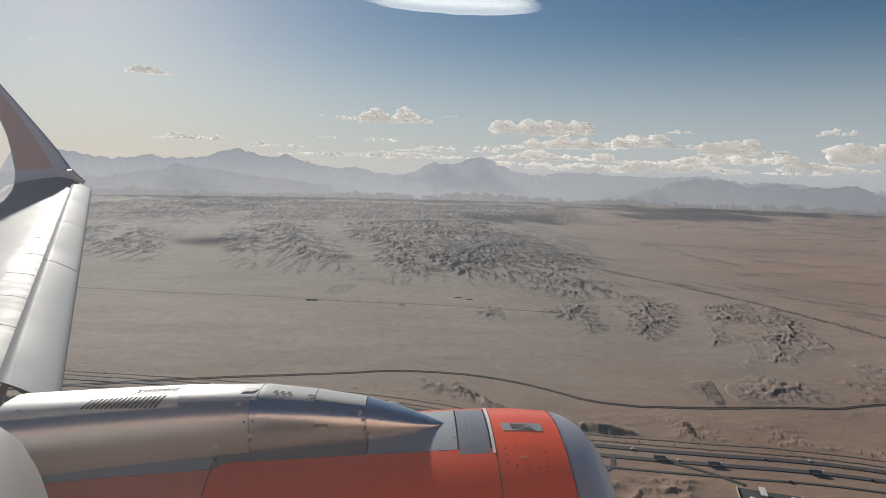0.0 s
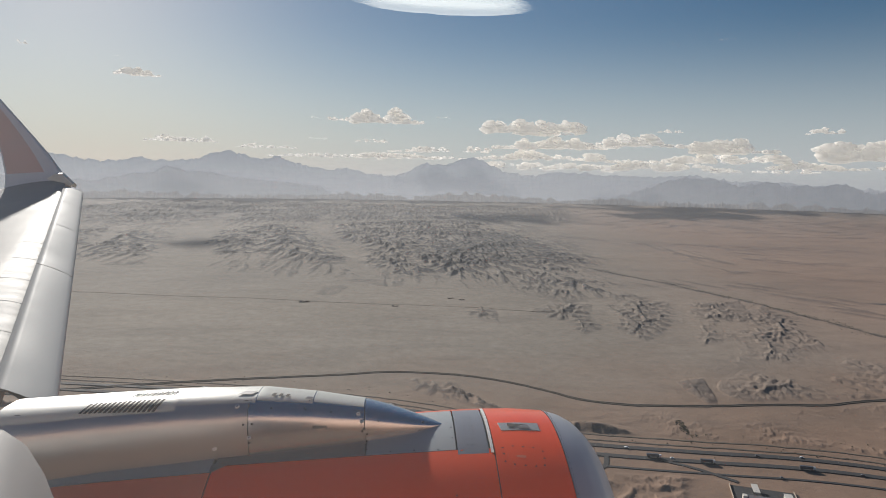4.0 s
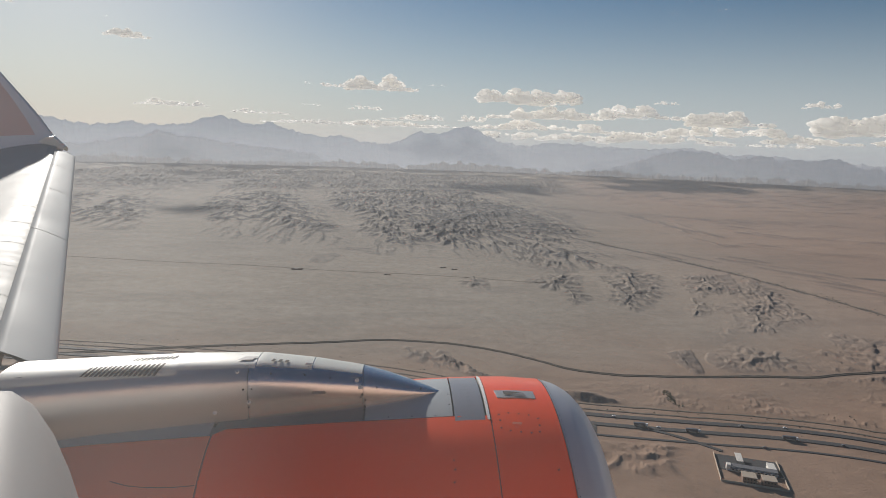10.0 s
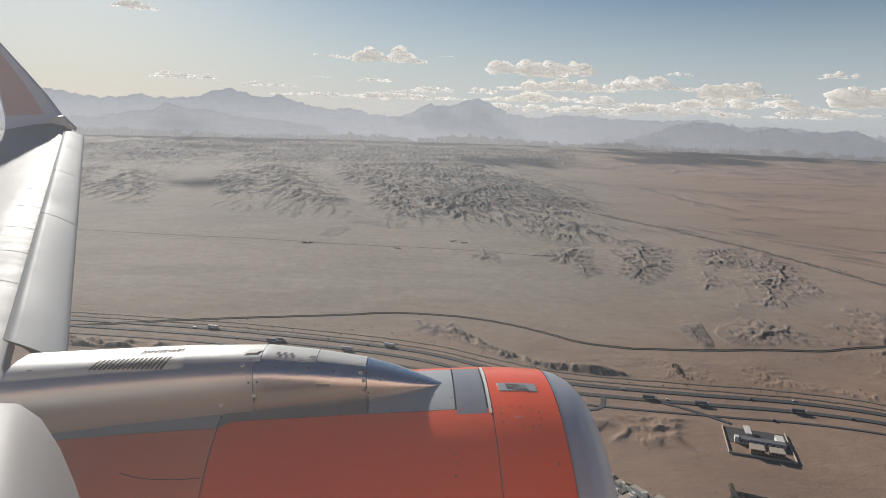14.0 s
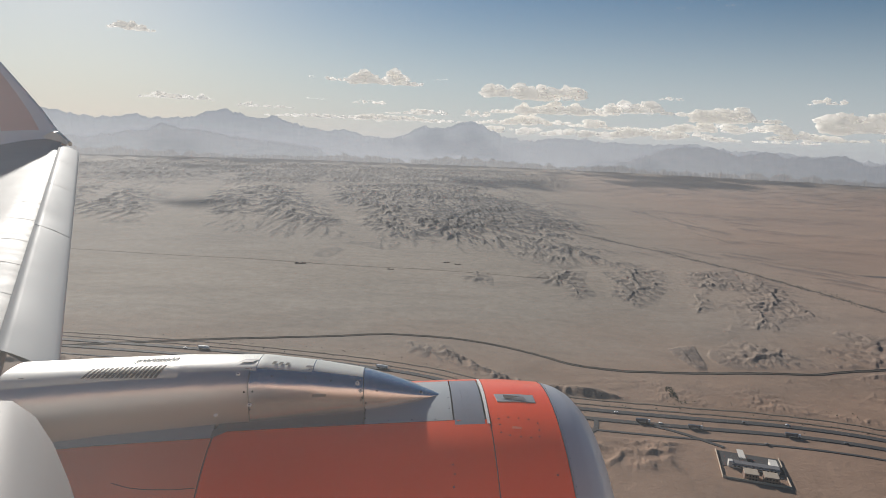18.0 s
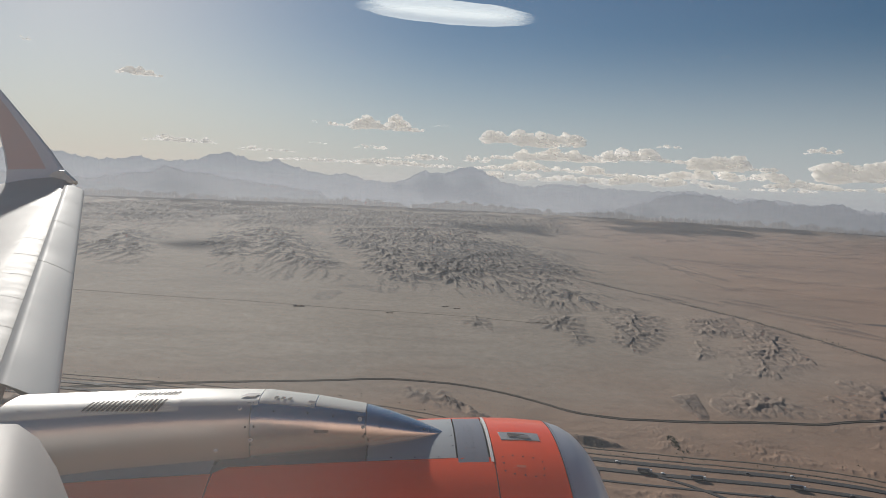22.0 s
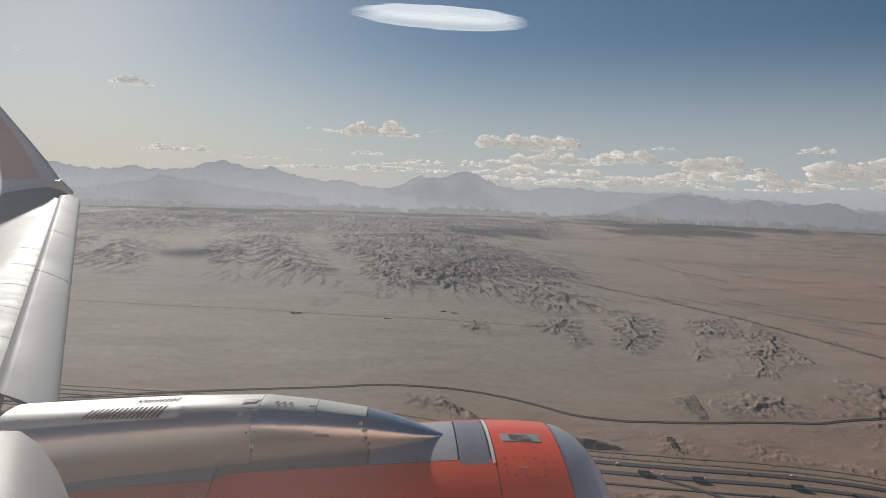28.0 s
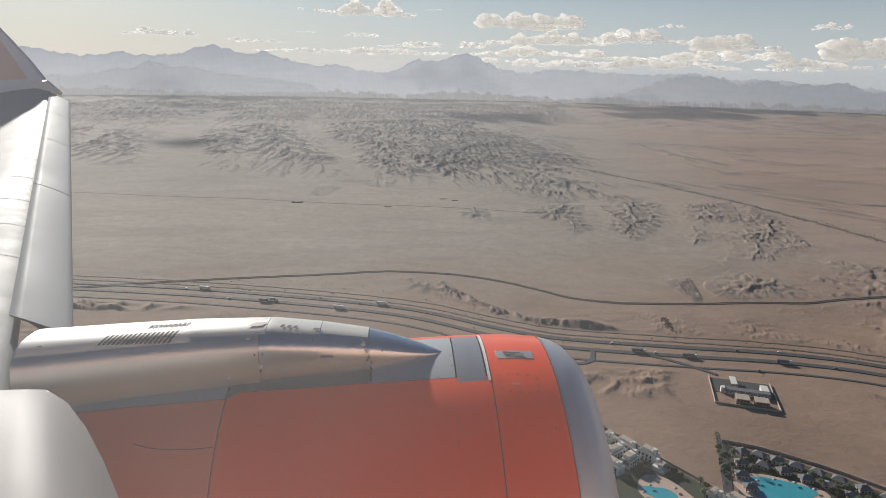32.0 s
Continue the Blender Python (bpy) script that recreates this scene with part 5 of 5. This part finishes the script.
# the cabin side behind the eye, out of view; its warm colour feeds the engine's reflections
rows = []
for x in np.linspace(-16, 12, 30):
    rows.append([(x, -2.3 + 2.02 * math.sin(2 * math.pi * j / 64), -0.35 + 2.02 * math.cos(2 * math.pi * j / 64)) for j in range(64)])
loft(rows, bounce_paint, "fuselage", airliner, "unseen fuselage side, warm colour set to reflect on the engine", True, True)


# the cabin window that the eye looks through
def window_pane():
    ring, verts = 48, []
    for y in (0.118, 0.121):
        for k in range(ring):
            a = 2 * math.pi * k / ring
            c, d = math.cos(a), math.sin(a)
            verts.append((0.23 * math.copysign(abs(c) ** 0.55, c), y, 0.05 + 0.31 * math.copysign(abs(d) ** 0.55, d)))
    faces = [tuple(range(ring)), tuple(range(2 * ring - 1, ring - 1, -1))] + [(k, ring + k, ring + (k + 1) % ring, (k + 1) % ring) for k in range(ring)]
    ob = part("window_pane", (verts, faces), window_acrylic, airliner, "clear acrylic cabin window pane with an added film for sun glare")
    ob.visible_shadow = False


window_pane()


# ---- along the highway ----
def at(u, v, turn=0.0, up=0.0):
    p, _, _ = land(np.array([float(u)]), np.array([float(v)]))
    s = float(pull(np.array([math.hypot(u, v)]))[0])
    return Matrix.Translation((p[0][0], p[0][1], p[0][2] + up)) @ pose(0, 0, 0, 0, 0, turn) @ Matrix.Scale(s, 4)


def heading(line, k):
    a, b = line[k], line[min(k + 1, len(line) - 1)]
    return math.degrees(math.atan2(b[1] - a[1], b[0] - a[0]))


def wheels(ob, xs, half, r):
    bm = bmesh.new()
    bmesh.ops.create_cone(bm, cap_ends=True, segments=12, radius1=r, radius2=r, depth=0.35)
    bm.transform(pose(0, 0, 0, 90, 0, 0))
    first = None
    for x in xs:
        for y in (-half, half):
            if first is None:
                w = first = part("wheel", bm, rubber, ob)
            else:
                w = new("wheel", first.data)
                w.parent = ob
            w.matrix_local = Matrix.Translation((x, y, r))


def truck(body_mat, label):
    t = thing("truck", label, "truck", "vehicles on the highway")
    part("trailer", boxes((-8, 4.6, -1.3, 1.3, 1.2, 4.0), bevel=0.08), body_mat, t, "boxy trailer")
    part("cab", boxes((5.0, 7.4, -1.25, 1.25, 0.9, 3.6), bevel=0.25), vehicle_white, t, "pale cab")
    part("windscreen", boxes((7.36, 7.44, -1.1, 1.1, 2.2, 3.2)), glass_dark, t)
    part("chassis", boxes((-7.8, 7.2, -0.5, 0.5, 0.7, 1.15)), vehicle_dark, t)
    wheels(t, (-6.5, -5.2, 3.4, 6.2), 1.1, 0.52)
    return t


def car(body_mat, label):
    t = thing("car", label, "car", "vehicles on the highway")
    bm = bmesh.new()
    prof = [(-2.2, 0.4), (-2.2, 0.95), (-1.7, 1.0), (-1.1, 1.5), (0.5, 1.5), (1.2, 0.98), (2.1, 0.85), (2.25, 0.5), (2.2, 0.35)]
    vs = [[bm.verts.new((x, y, z)) for x, z in prof] for y in (-0.88, 0.88)]
    bm.faces.new(vs[0])
    bm.faces.new(vs[1][::-1])
    for k in range(len(prof)):
        j = (k + 1) % len(prof)
        bm.faces.new((vs[0][j], vs[0][k], vs[1][k], vs[1][j]))
    bmesh.ops.recalc_face_normals(bm, faces=bm.faces)
    part("body", bm, body_mat, t)
    part("side_glass", boxes((-1.2, 0.6, -0.9, 0.9, 1.02, 1.38)), glass_dark, t)
    wheels(t, (-1.4, 1.4), 0.78, 0.33)
    return t


lines = {"a": smooth_line(HIGHWAY, 8), "b": smooth_line(CARRIAGE_B, 8), "s": smooth_line(SERVICE, 8)}
truck_a, truck_b = truck(vehicle_dark, "dark articulated truck on desert highway"), truck(vehicle_white, "white articulated truck on desert highway")
car_a, car_b = car(vehicle_white, "small white car on desert highway"), car(vehicle_dark, "small dark car on desert highway")


def nearest(line, u):
    return min(range(len(line)), key=lambda k: abs(line[k][0] - u))


def park(ob, road, u, side, first):
    line = offset_line(lines[road], side)
    k = nearest(line, u)
    m = at(*line[k], heading(line, k), 0.85)
    if first:
        ob.matrix_world = m
        return ob
    return copy_thing(ob, m)


for n, (u, side) in enumerate(((318, 2.5), (-190, 2.5), (-175, -2.5), (262, -2.5), (420, 2.5))):
    park(truck_a, "b", u, side, n == 0)
for n, (u, side) in enumerate(((560, 2.5), (-280, -2), (-90, 2.5), (-30, -2.5))):
    park(truck_b, "b" if n % 2 == 0 else "a", u, side, n == 0)
for n, (road, u, side) in enumerate((("a", 240, 2.5), ("a", 430, -2.5), ("b", -240, 2.5), ("a", -310, 2.0), ("b", 285, -2.5), ("a", -120, -2.5))):
    park(car_a, road, u, side, n == 0)
for n, (road, u, side) in enumerate((("a", 380, 2.5), ("b", 470, 2.5), ("a", -60, 2.5), ("s", 380, 0.5))):
    park(car_b, road, u, side, n == 0)

# slip road to the compound and the loop beside the service road
ribbon("road_slip", [(262, 655), (298, 630), (328, 600)], 5.0, 0.62, asphalt, "narrow slip road joining the service road", "road", 6, 0.1)
ribbon("road_loop", [(214, 668), (206, 640), (192, 628), (176, 634), (160, 654)], 5.0, 0.62, asphalt, "looping turn-off beside the highway", "road", 5, 0.1)


# ---- walled roadside compound ----
def windows(ob, places, w, h, mat=glass_dark):
    """Shallow dark window boxes on one mesh: (x, y, z, turn)."""
    me = None
    for x, y, z, turn in places:
        if me is None:
            o = part("window", boxes((-w / 2, w / 2, -0.06, 0.06, 0, h)), mat, ob)
            me = o.data
        else:
            o = new("window", me)
            o.parent = ob
        o.matrix_local = pose(x, y, z, 0, 0, turn)


COMP = at(338, 562, -19)
yard = part("yard", boxes((-30, 27, -8, 24, -0.6, 0.35)), asphalt, None)
yard.matrix_world = COMP
tagged(yard, "dark paved yard of a roadside compound", "yard", kind="structure")
station = thing("service_building", "long low white roadside building with a flat roof", "building", "", COMP)
part("main_wall", boxes((-19, 22, -9.0, -2.5, -0.5, 4.6), bevel=0.1), plaster, station)
part("wing_wall", boxes((15.5, 22, -2.45, 11, -0.5, 4.4), bevel=0.1), plaster, station)
part("entrance_block", boxes((-23, -19.05, -8.6, -3, -0.5, 5.8), bevel=0.2), plaster, station)
part("roof", boxes((-19.3, 22.3, -9.3, -2.2, 4.62, 5.0)), roof_slate, station, "dark flat roof")
part("wing_roof", boxes((15.2, 22.3, -2.15, 11.3, 4.42, 4.8)), plaster, station, "pale flat roof")
part("canopy_roof", boxes((-20, 22, -11.8, -9.35, 3.6, 3.85)), roof_slate, station)
windows(station, [(-17 + k * 3.2, -9.02, 1.2, 0) for k in range(12)], 1.9, 1.8)
shed = thing("fuel_canopy", "pale flat fuel canopy on posts", "canopy", "", COMP)
part("roof", boxes((-12, -6, 4, 22, 4.8, 5.5), bevel=0.1), plaster, shed)
for x in (-11, -7):
    for y in (6, 13, 20):
        part("post", boxes((x - 0.2, x + 0.2, y - 0.2, y + 0.2, 0.3, 4.8)), vehicle_dark, shed)
hut = thing("brown_block", "square brown two-storey block with a flat roof", "building", "brown blocks", COMP @ pose(-6, -25, 0))
part("main_wall", boxes((-6, 6, -5.5, 5.5, -0.8, 6.2), bevel=0.08), roof_brown, hut)
part("roof", boxes((-6.3, 6.3, -5.8, 5.8, 6.22, 6.7)), plaster_tan, hut)
windows(hut, [(-4 + 2.7 * k, -5.55, z, 0) for k in range(4) for z in (0.9, 3.9)], 1.2, 1.3)
copy_thing(hut, COMP @ pose(11, -26, 0))
fence = thing("perimeter_wall", "low tan wall round a desert compound", "wall", "", COMP)
for d in ((-31, -30.6, -33, 25), (27, 27.4, -33, 25), (-30.5, 27, -33.4, -33)):
    part("wall_run", boxes((*d, -0.8, 2.0)), plaster_tan, fence)

# ---- huts on the plain ----
for n, (u, v, t) in enumerate(((-255, 1500, 10), (-41, 1460, -5), (93, 1564, 20), (120, 1545, 5))):
    if n == 0:
        well = thing("well_compound", "small dark fenced well with huts on open sand", "building", "well compounds", at(u, v, t) @ Matrix.Scale(0.62, 4))
        part("hut", boxes((-9, 1, -4, 4, -0.5, 4), bevel=0.1), plaster_tan, well)
        part("shed", boxes((5, 11, -3, 3, -0.5, 3.2), bevel=0.1), roof_brown, well)
        part("tank", boxes((-18, -12, -3, 3, -0.5, 4.6), bevel=0.8), vehicle_dark, well)
        part("fence_run", boxes((-24, 18, -9.2, -9, -0.5, 2)), roof_brown, well)
        part("fence_run", boxes((-24, 18, 9, 9.2, -0.5, 2)), roof_brown, well)
    else:
        copy_thing(well, at(u, v, t) @ Matrix.Scale(0.62, 4))

# ---- the holiday village ----
rnd = random.Random(5)


def block(w, d, h, seed):
    """White flat-roofed hotel wing in steps, with terraces and parapets."""
    r = random.Random(seed)
    ob = thing("hotel_block", "white stepped hotel block with flat roofs and terraces", "building", "hotel blocks")
    part("main_wall", boxes((-w / 2, w / 2, -d / 2, d / 2, -0.6, h), bevel=0.08), plaster, ob)
    part("upper_storey", boxes((-w / 2 + 2.2, w / 2 - r.uniform(2, 5), -d / 2 + 2.0, d / 2 - 0.6, h + 0.02, h + 3.1), bevel=0.08), plaster, ob)
    part("stair_tower", boxes((w / 2 - 3.4, w / 2 - 0.6, -1.5, 1.5, h + 0.02, h + 4.6), bevel=0.1), plaster, ob)
    for d0 in ((-w / 2, w / 2, -d / 2, -d / 2 + 0.25), (-w / 2, -w / 2 + 0.25, -d / 2 + 0.26, d / 2)):
        part("parapet", boxes((*d0, h + 0.02, h + 0.9)), plaster, ob)
    part("roof_deck", boxes((-w / 2 + 2.6, w / 2 - 5.4, -d / 2 + 2.4, d / 2 - 1.0, h + 3.12, h + 3.3)), plaster_tan, ob)
    part("pergola", boxes((-w / 2 + 0.4, -w / 2 + 2.0, -d / 2 + 2, d / 2 - 1, h + 2.3, h + 2.45)), roof_brown, ob)
    n = max(2, int(w / 3.4))
    windows(ob, [(-w / 2 + 1.7 + k * 3.3, -d / 2 - 0.01, z, 0) for k in range(n) for z in (0.4, 3.5) if z + 2 < h] + [(-w / 2 - 0.01, -d / 2 + 2.2 + 3.2 * k, 3.6, 90) for k in range(max(1, int(d / 3.6)))], 1.5, 2.1)
    return ob


def bungalow(seed):
    ob = thing("bungalow", "small plastered bungalow with a dark hipped roof", "house", "bungalows round the pool")
    part("main_wall", boxes((-4.5, 4.5, -3.6, 3.6, -0.6, 3.4), bevel=0.05), plaster_tan, ob)
    bm = bmesh.new()
    vs = [bm.verts.new(c) for c in ((-5.3, -4.4, 3.3), (5.3, -4.4, 3.3), (5.3, 4.4, 3.3), (-5.3, 4.4, 3.3), (-1.6, 0, 6.0), (1.6, 0, 6.0))]
    for f in ((0, 1, 5, 4), (1, 2, 5), (2, 3, 4, 5), (3, 0, 4), (3, 2, 1, 0)):
        bm.faces.new([vs[k] for k in f])
    part("roof", bm, roof_slate, ob, "dark hipped roof")
    part("chimney", boxes((1.2, 1.8, 1.0, 1.6, 4.2, 6.3)), plaster_tan, ob)
    windows(ob, [(-2.6, -3.62, 0.9, 0), (2.6, -3.62, 0.9, 0), (-4.52, 0, 0.9, 90)], 1.3, 1.4)
    part("door", boxes((-0.5, 0.5, -3.68, -3.6, -0.2, 2.1)), roof_brown, ob)
    return ob


def tree(kind, r, label):
    t = thing(kind, label, "tree", kind + "s in the gardens")
    trunk_h = 5.5 if kind == "palm_tree" else 1.8
    bm = bmesh.new()
    bmesh.ops.create_cone(bm, cap_ends=True, segments=7, radius1=0.28, radius2=0.16, depth=trunk_h)
    bmesh.ops.translate(bm, verts=bm.verts, vec=(0, 0, trunk_h / 2 - 0.2))
    part("trunk", bm, bark, t)
    verts, faces = [], []
    if kind == "palm_tree":
        for k in range(16):
            a, lift = k * 2.399, r.uniform(0.2, 1.0)
            for q in range(5):
                f = q / 4
                o = 2.6 * f
                z = trunk_h - 0.2 + lift * 1.8 * f - 2.6 * f * f
                wdt = 0.42 * (1 - f) + 0.06
                verts += [(o * math.cos(a) - wdt * math.sin(a), o * math.sin(a) + wdt * math.cos(a), z), (o * math.cos(a) + wdt * math.sin(a), o * math.sin(a) - wdt * math.cos(a), z)]
            b = k * 10
            faces += [(b + 2 * q, b + 2 * q + 1, b + 2 * q + 3, b + 2 * q + 2) for q in range(4)]
    else:
        for k in range(260):
            v = Vector((r.gauss(0, 1), r.gauss(0, 1), r.gauss(0, 0.75))).normalized() * r.uniform(0.55, 1.0)
            c = Vector((v.x * 2.3, v.y * 2.3, 2.9 + v.z * 1.7)) + Vector((r.uniform(-0.4, 0.4), r.uniform(-0.4, 0.4), 0))
            n1, n2 = Vector((r.uniform(-1, 1), r.uniform(-1, 1), r.uniform(-1, 1))).normalized() * 0.42, Vector((r.uniform(-1, 1), r.uniform(-1, 1), r.uniform(-1, 1))).normalized() * 0.42
            b = len(verts)
            verts += [c - n1, c + n2, c + n1, c - n2]
            faces.append((b, b + 1, b + 2, b + 3))
    part("crown", (verts, faces), leaf, t)
    return t


def inside_west(a, b):
    """Place in the west garden: a along the outer wall, b into the garden, metres."""
    return 178 + 0.561 * a - 0.828 * b, 493 - 0.828 * a - 0.561 * b


# outer walls, gardens, terraces
vwall = thing("village_wall", "long tan perimeter wall of a holiday village", "wall", "village walls")
east_wall = thing("village_wall", "tan perimeter wall beside the access road", "wall", "village walls")
for ob, pts in ((vwall, [(168, 508), (178, 493), (212, 444), (239, 403), (270, 355)]), (east_wall, [(272, 474), (300, 462), (345, 428), (392, 380)])):
    line = smooth_line(pts, 12)
    for (ax, ay), (bx, by) in zip(line, line[1:]):
        p = part("wall_run", boxes((0, math.hypot(bx - ax, by - ay) - 0.05, -0.25, 0.25, -1.0, 2.4)), plaster_tan, ob)
        p.matrix_world = at(ax, ay, math.degrees(math.atan2(by - ay, bx - ax)))
ribbon("road_access", [(273, 478), (262, 450), (248, 415), (225, 360)], 7.0, 0.5, asphalt, "dark tree-lined access road into the village", "road", 6, 0.1)


def sheet(name, pts, up, mat, label, category):
    p, _, _ = land(np.array([q[0] for q in pts], float), np.array([q[1] for q in pts], float))
    bm = bmesh.new()
    z = EYE - 300 + 0.1 + up
    top = [bm.verts.new((q[0], q[1], z)) for q in p]
    low = [bm.verts.new((q[0], q[1], z - 2.0)) for q in p]
    bm.faces.new(top)
    for k in range(len(top)):
        j = (k + 1) % len(top)
        bm.faces.new((low[k], low[j], top[j], top[k]))
    bmesh.ops.recalc_face_normals(bm, faces=bm.faces)
    return tagged(part(name, bm, mat, None), label, category, kind="structure")


def oval(cx, cy, rx, ry, turn=0.0, wobble=0.0, n=40):
    out = []
    for k in range(n):
        a = 2 * math.pi * k / n
        f = 1 + wobble * math.sin(3 * a + cx) + 0.6 * wobble * math.sin(2 * a + cy)
        x, y = rx * f * math.cos(a), ry * f * math.sin(a)
        c, s = math.cos(radians(turn)), math.sin(radians(turn))
        out.append((cx + x * c - y * s, cy + x * s + y * c))
    return out


sheet("lawn_west", [inside_west(*q) for q in ((-14, 2), (150, 2), (150, 75), (-14, 75))], 0.15, lawn, "dark green irrigated garden behind the wall", "lawn")
sheet("lawn_east", [(270, 466), (300, 456), (342, 424), (385, 378), (330, 350), (232, 362), (255, 412)], 0.15, lawn, "dark green irrigated garden round bungalows", "lawn")
sheet("terrace_west", oval(196, 405, 24, 17, -50, 0.08), 0.30, paving, "pinkish paved terrace round a pool", "terrace")
sheet("pool_west", oval(192, 403, 13, 9, -50, 0.14), 0.42, pool_water, "turquoise freeform swimming pool", "pool")
sheet("terrace_east", oval(284, 405, 33, 21, -10, 0.08), 0.30, paving, "pinkish paved terrace round a pool", "terrace")
sheet("pool_east", oval(284, 407, 27, 14, -10, 0.14), 0.42, pool_water, "bright turquoise freeform swimming pool", "pool")

made = [block(15, 9, 6.4, 1), block(11, 10, 3.6, 2), block(18, 8, 6.4, 3)]
places = []
for row, b in enumerate((9, 25, 41)):
    a = -8.0 + 5 * row
    while a < 132:
        places.append((a, b + rnd.uniform(-3, 3)))
        a += rnd.uniform(13, 19)
used = set()
for n, (a, b) in enumerate(places):
    u, v = inside_west(a, b)
    if math.hypot(u - 196, v - 405) < 30:
        continue
    m = at(u, v, -56 + rnd.choice((0, 90, 180, 0)) + rnd.uniform(-6, 6), 0.1)
    k = n % 3
    if k in used:
        copy_thing(made[k], m)
    else:
        used.add(k)
        made[k].matrix_world = m
bung = bungalow(1)
spots = [(280, 455), (292, 450), (303, 442), (314, 434), (326, 425), (337, 415), (349, 404), (360, 392), (272, 440), (288, 436), (300, 428), (264, 424), (312, 418), (326, 408), (335, 396), (262, 408), (345, 385), (252, 392)]
for n, (u, v) in enumerate(spots):
    m = at(u, v, rnd.uniform(-70, 20), 0.1)
    if n == 0:
        bung.matrix_world = m
    else:
        copy_thing(bung, m)
palm, bush = tree("palm_tree", rnd, "tall date palm with drooping fronds in a garden"), tree("garden_tree", rnd, "round dark green tree in a watered garden")
spots = []
for k in range(46):
    spots.append(inside_west(rnd.uniform(-10, 140), rnd.uniform(3, 60)))
for k in range(54):
    f = rnd.random()
    spots.append((258 + 110 * f + rnd.uniform(-10, 10), 452 - 72 * f + rnd.uniform(-22, 8)))
for k in range(14):
    spots.append((275 - 2.05 * k + rnd.choice((-6, 6)), 478 - 5.6 * k))
firsts = {0: palm, 1: bush}
done = set()
for n, (u, v) in enumerate(spots):
    if math.hypot(u - 196, v - 405) < 22 or math.hypot((u - 284) / 1.4, v - 406) < 24:
        continue
    k = 0 if rnd.random() < 0.45 else 1
    m = at(u, v, rnd.uniform(0, 360), 0.1) @ Matrix.Scale(rnd.uniform(0.75, 1.35), 4)
    if k in done:
        copy_thing(firsts[k], m)
    else:
        done.add(k)
        firsts[k].matrix_world = m
parasol_spots = [(258, 402), (262, 412), (272, 416), (286, 417), (300, 413), (310, 404), (308, 390), (296, 381), (178, 404), (186, 412), (204, 408), (206, 390)]
parasol = thing("parasol", "round straw parasol beside a swimming pool", "parasol", "parasols by the pools")
bm = bmesh.new()
bmesh.ops.create_cone(bm, cap_ends=True, segments=12, radius1=1.6, radius2=0.05, depth=0.9)
bmesh.ops.translate(bm, verts=bm.verts, vec=(0, 0, 2.7))
part("canopy", bm, plaster_tan, parasol)
part("pole", boxes((-0.05, 0.05, -0.05, 0.05, 0, 2.4)), bark, parasol)
for n, (u, v) in enumerate(parasol_spots):
    m = at(u, v, 0, 0.3)
    if n == 0:
        parasol.matrix_world = m
    else:
        copy_thing(parasol, m)


# ---- thorn scrub: along the highway, the dry bed and a planted row ----
def scrub():
    verts, faces = [], []
    r = random.Random(11)
    spots = []
    road = lines["a"]
    for k in range(420):
        q = r.choice(road)
        off = r.choice((-1, 1)) * r.uniform(12, 70)
        spots.append((q[0] + r.uniform(-12, 12), q[1] + (40 + off if off < 0 else off), r.uniform(0.4, 1.0)))
    for k in range(110):
        f = r.random()
        spots.append((333 - 5 * f + r.gauss(0, 2.2) + 18 * (f > 0.85) * r.random(), 764 - 52 * f + r.gauss(0, 1.5), r.uniform(0.5, 1.25)))
    bed = smooth_line(WADI_ROAD[2:], 10)
    for k in range(420):
        q = r.choice(bed)
        spots.append((q[0] + r.gauss(0, 14), q[1] + r.gauss(0, 14), r.uniform(0.6, 1.5)))
    us, vs = np.array([s[0] for s in spots]), np.array([s[1] for s in spots])
    level = np.minimum.reduce([along(us, vs, HIGHWAY), along(us, vs, CARRIAGE_B), along(us, vs, SERVICE) + 4])
    pos, _, _ = land(us, vs)
    for (u, v, size), p, clear in zip(spots, pos, level):
        if clear < 10:
            continue
        for k in range(5):
            c = Vector(p) + Vector((r.uniform(-1, 1), r.uniform(-1, 1), r.uniform(0.0, 0.8))) * size * 0.8
            b = len(verts)
            for n in ((1, 0, 0), (-0.5, 0.87, 0), (-0.5, -0.87, 0), (0, 0, 1)):
                verts.append(c + Vector(n) * size * r.uniform(0.5, 0.9))
            faces += [(b, b + 1, b + 3), (b + 1, b + 2, b + 3), (b + 2, b, b + 3)]
    ob = part("desert_scrub", (verts, faces), scrub_mat, None)
    return tagged(ob, "scattered dark thorn scrub on sand beside the roads", "scrub", kind="stuff")


scrub()
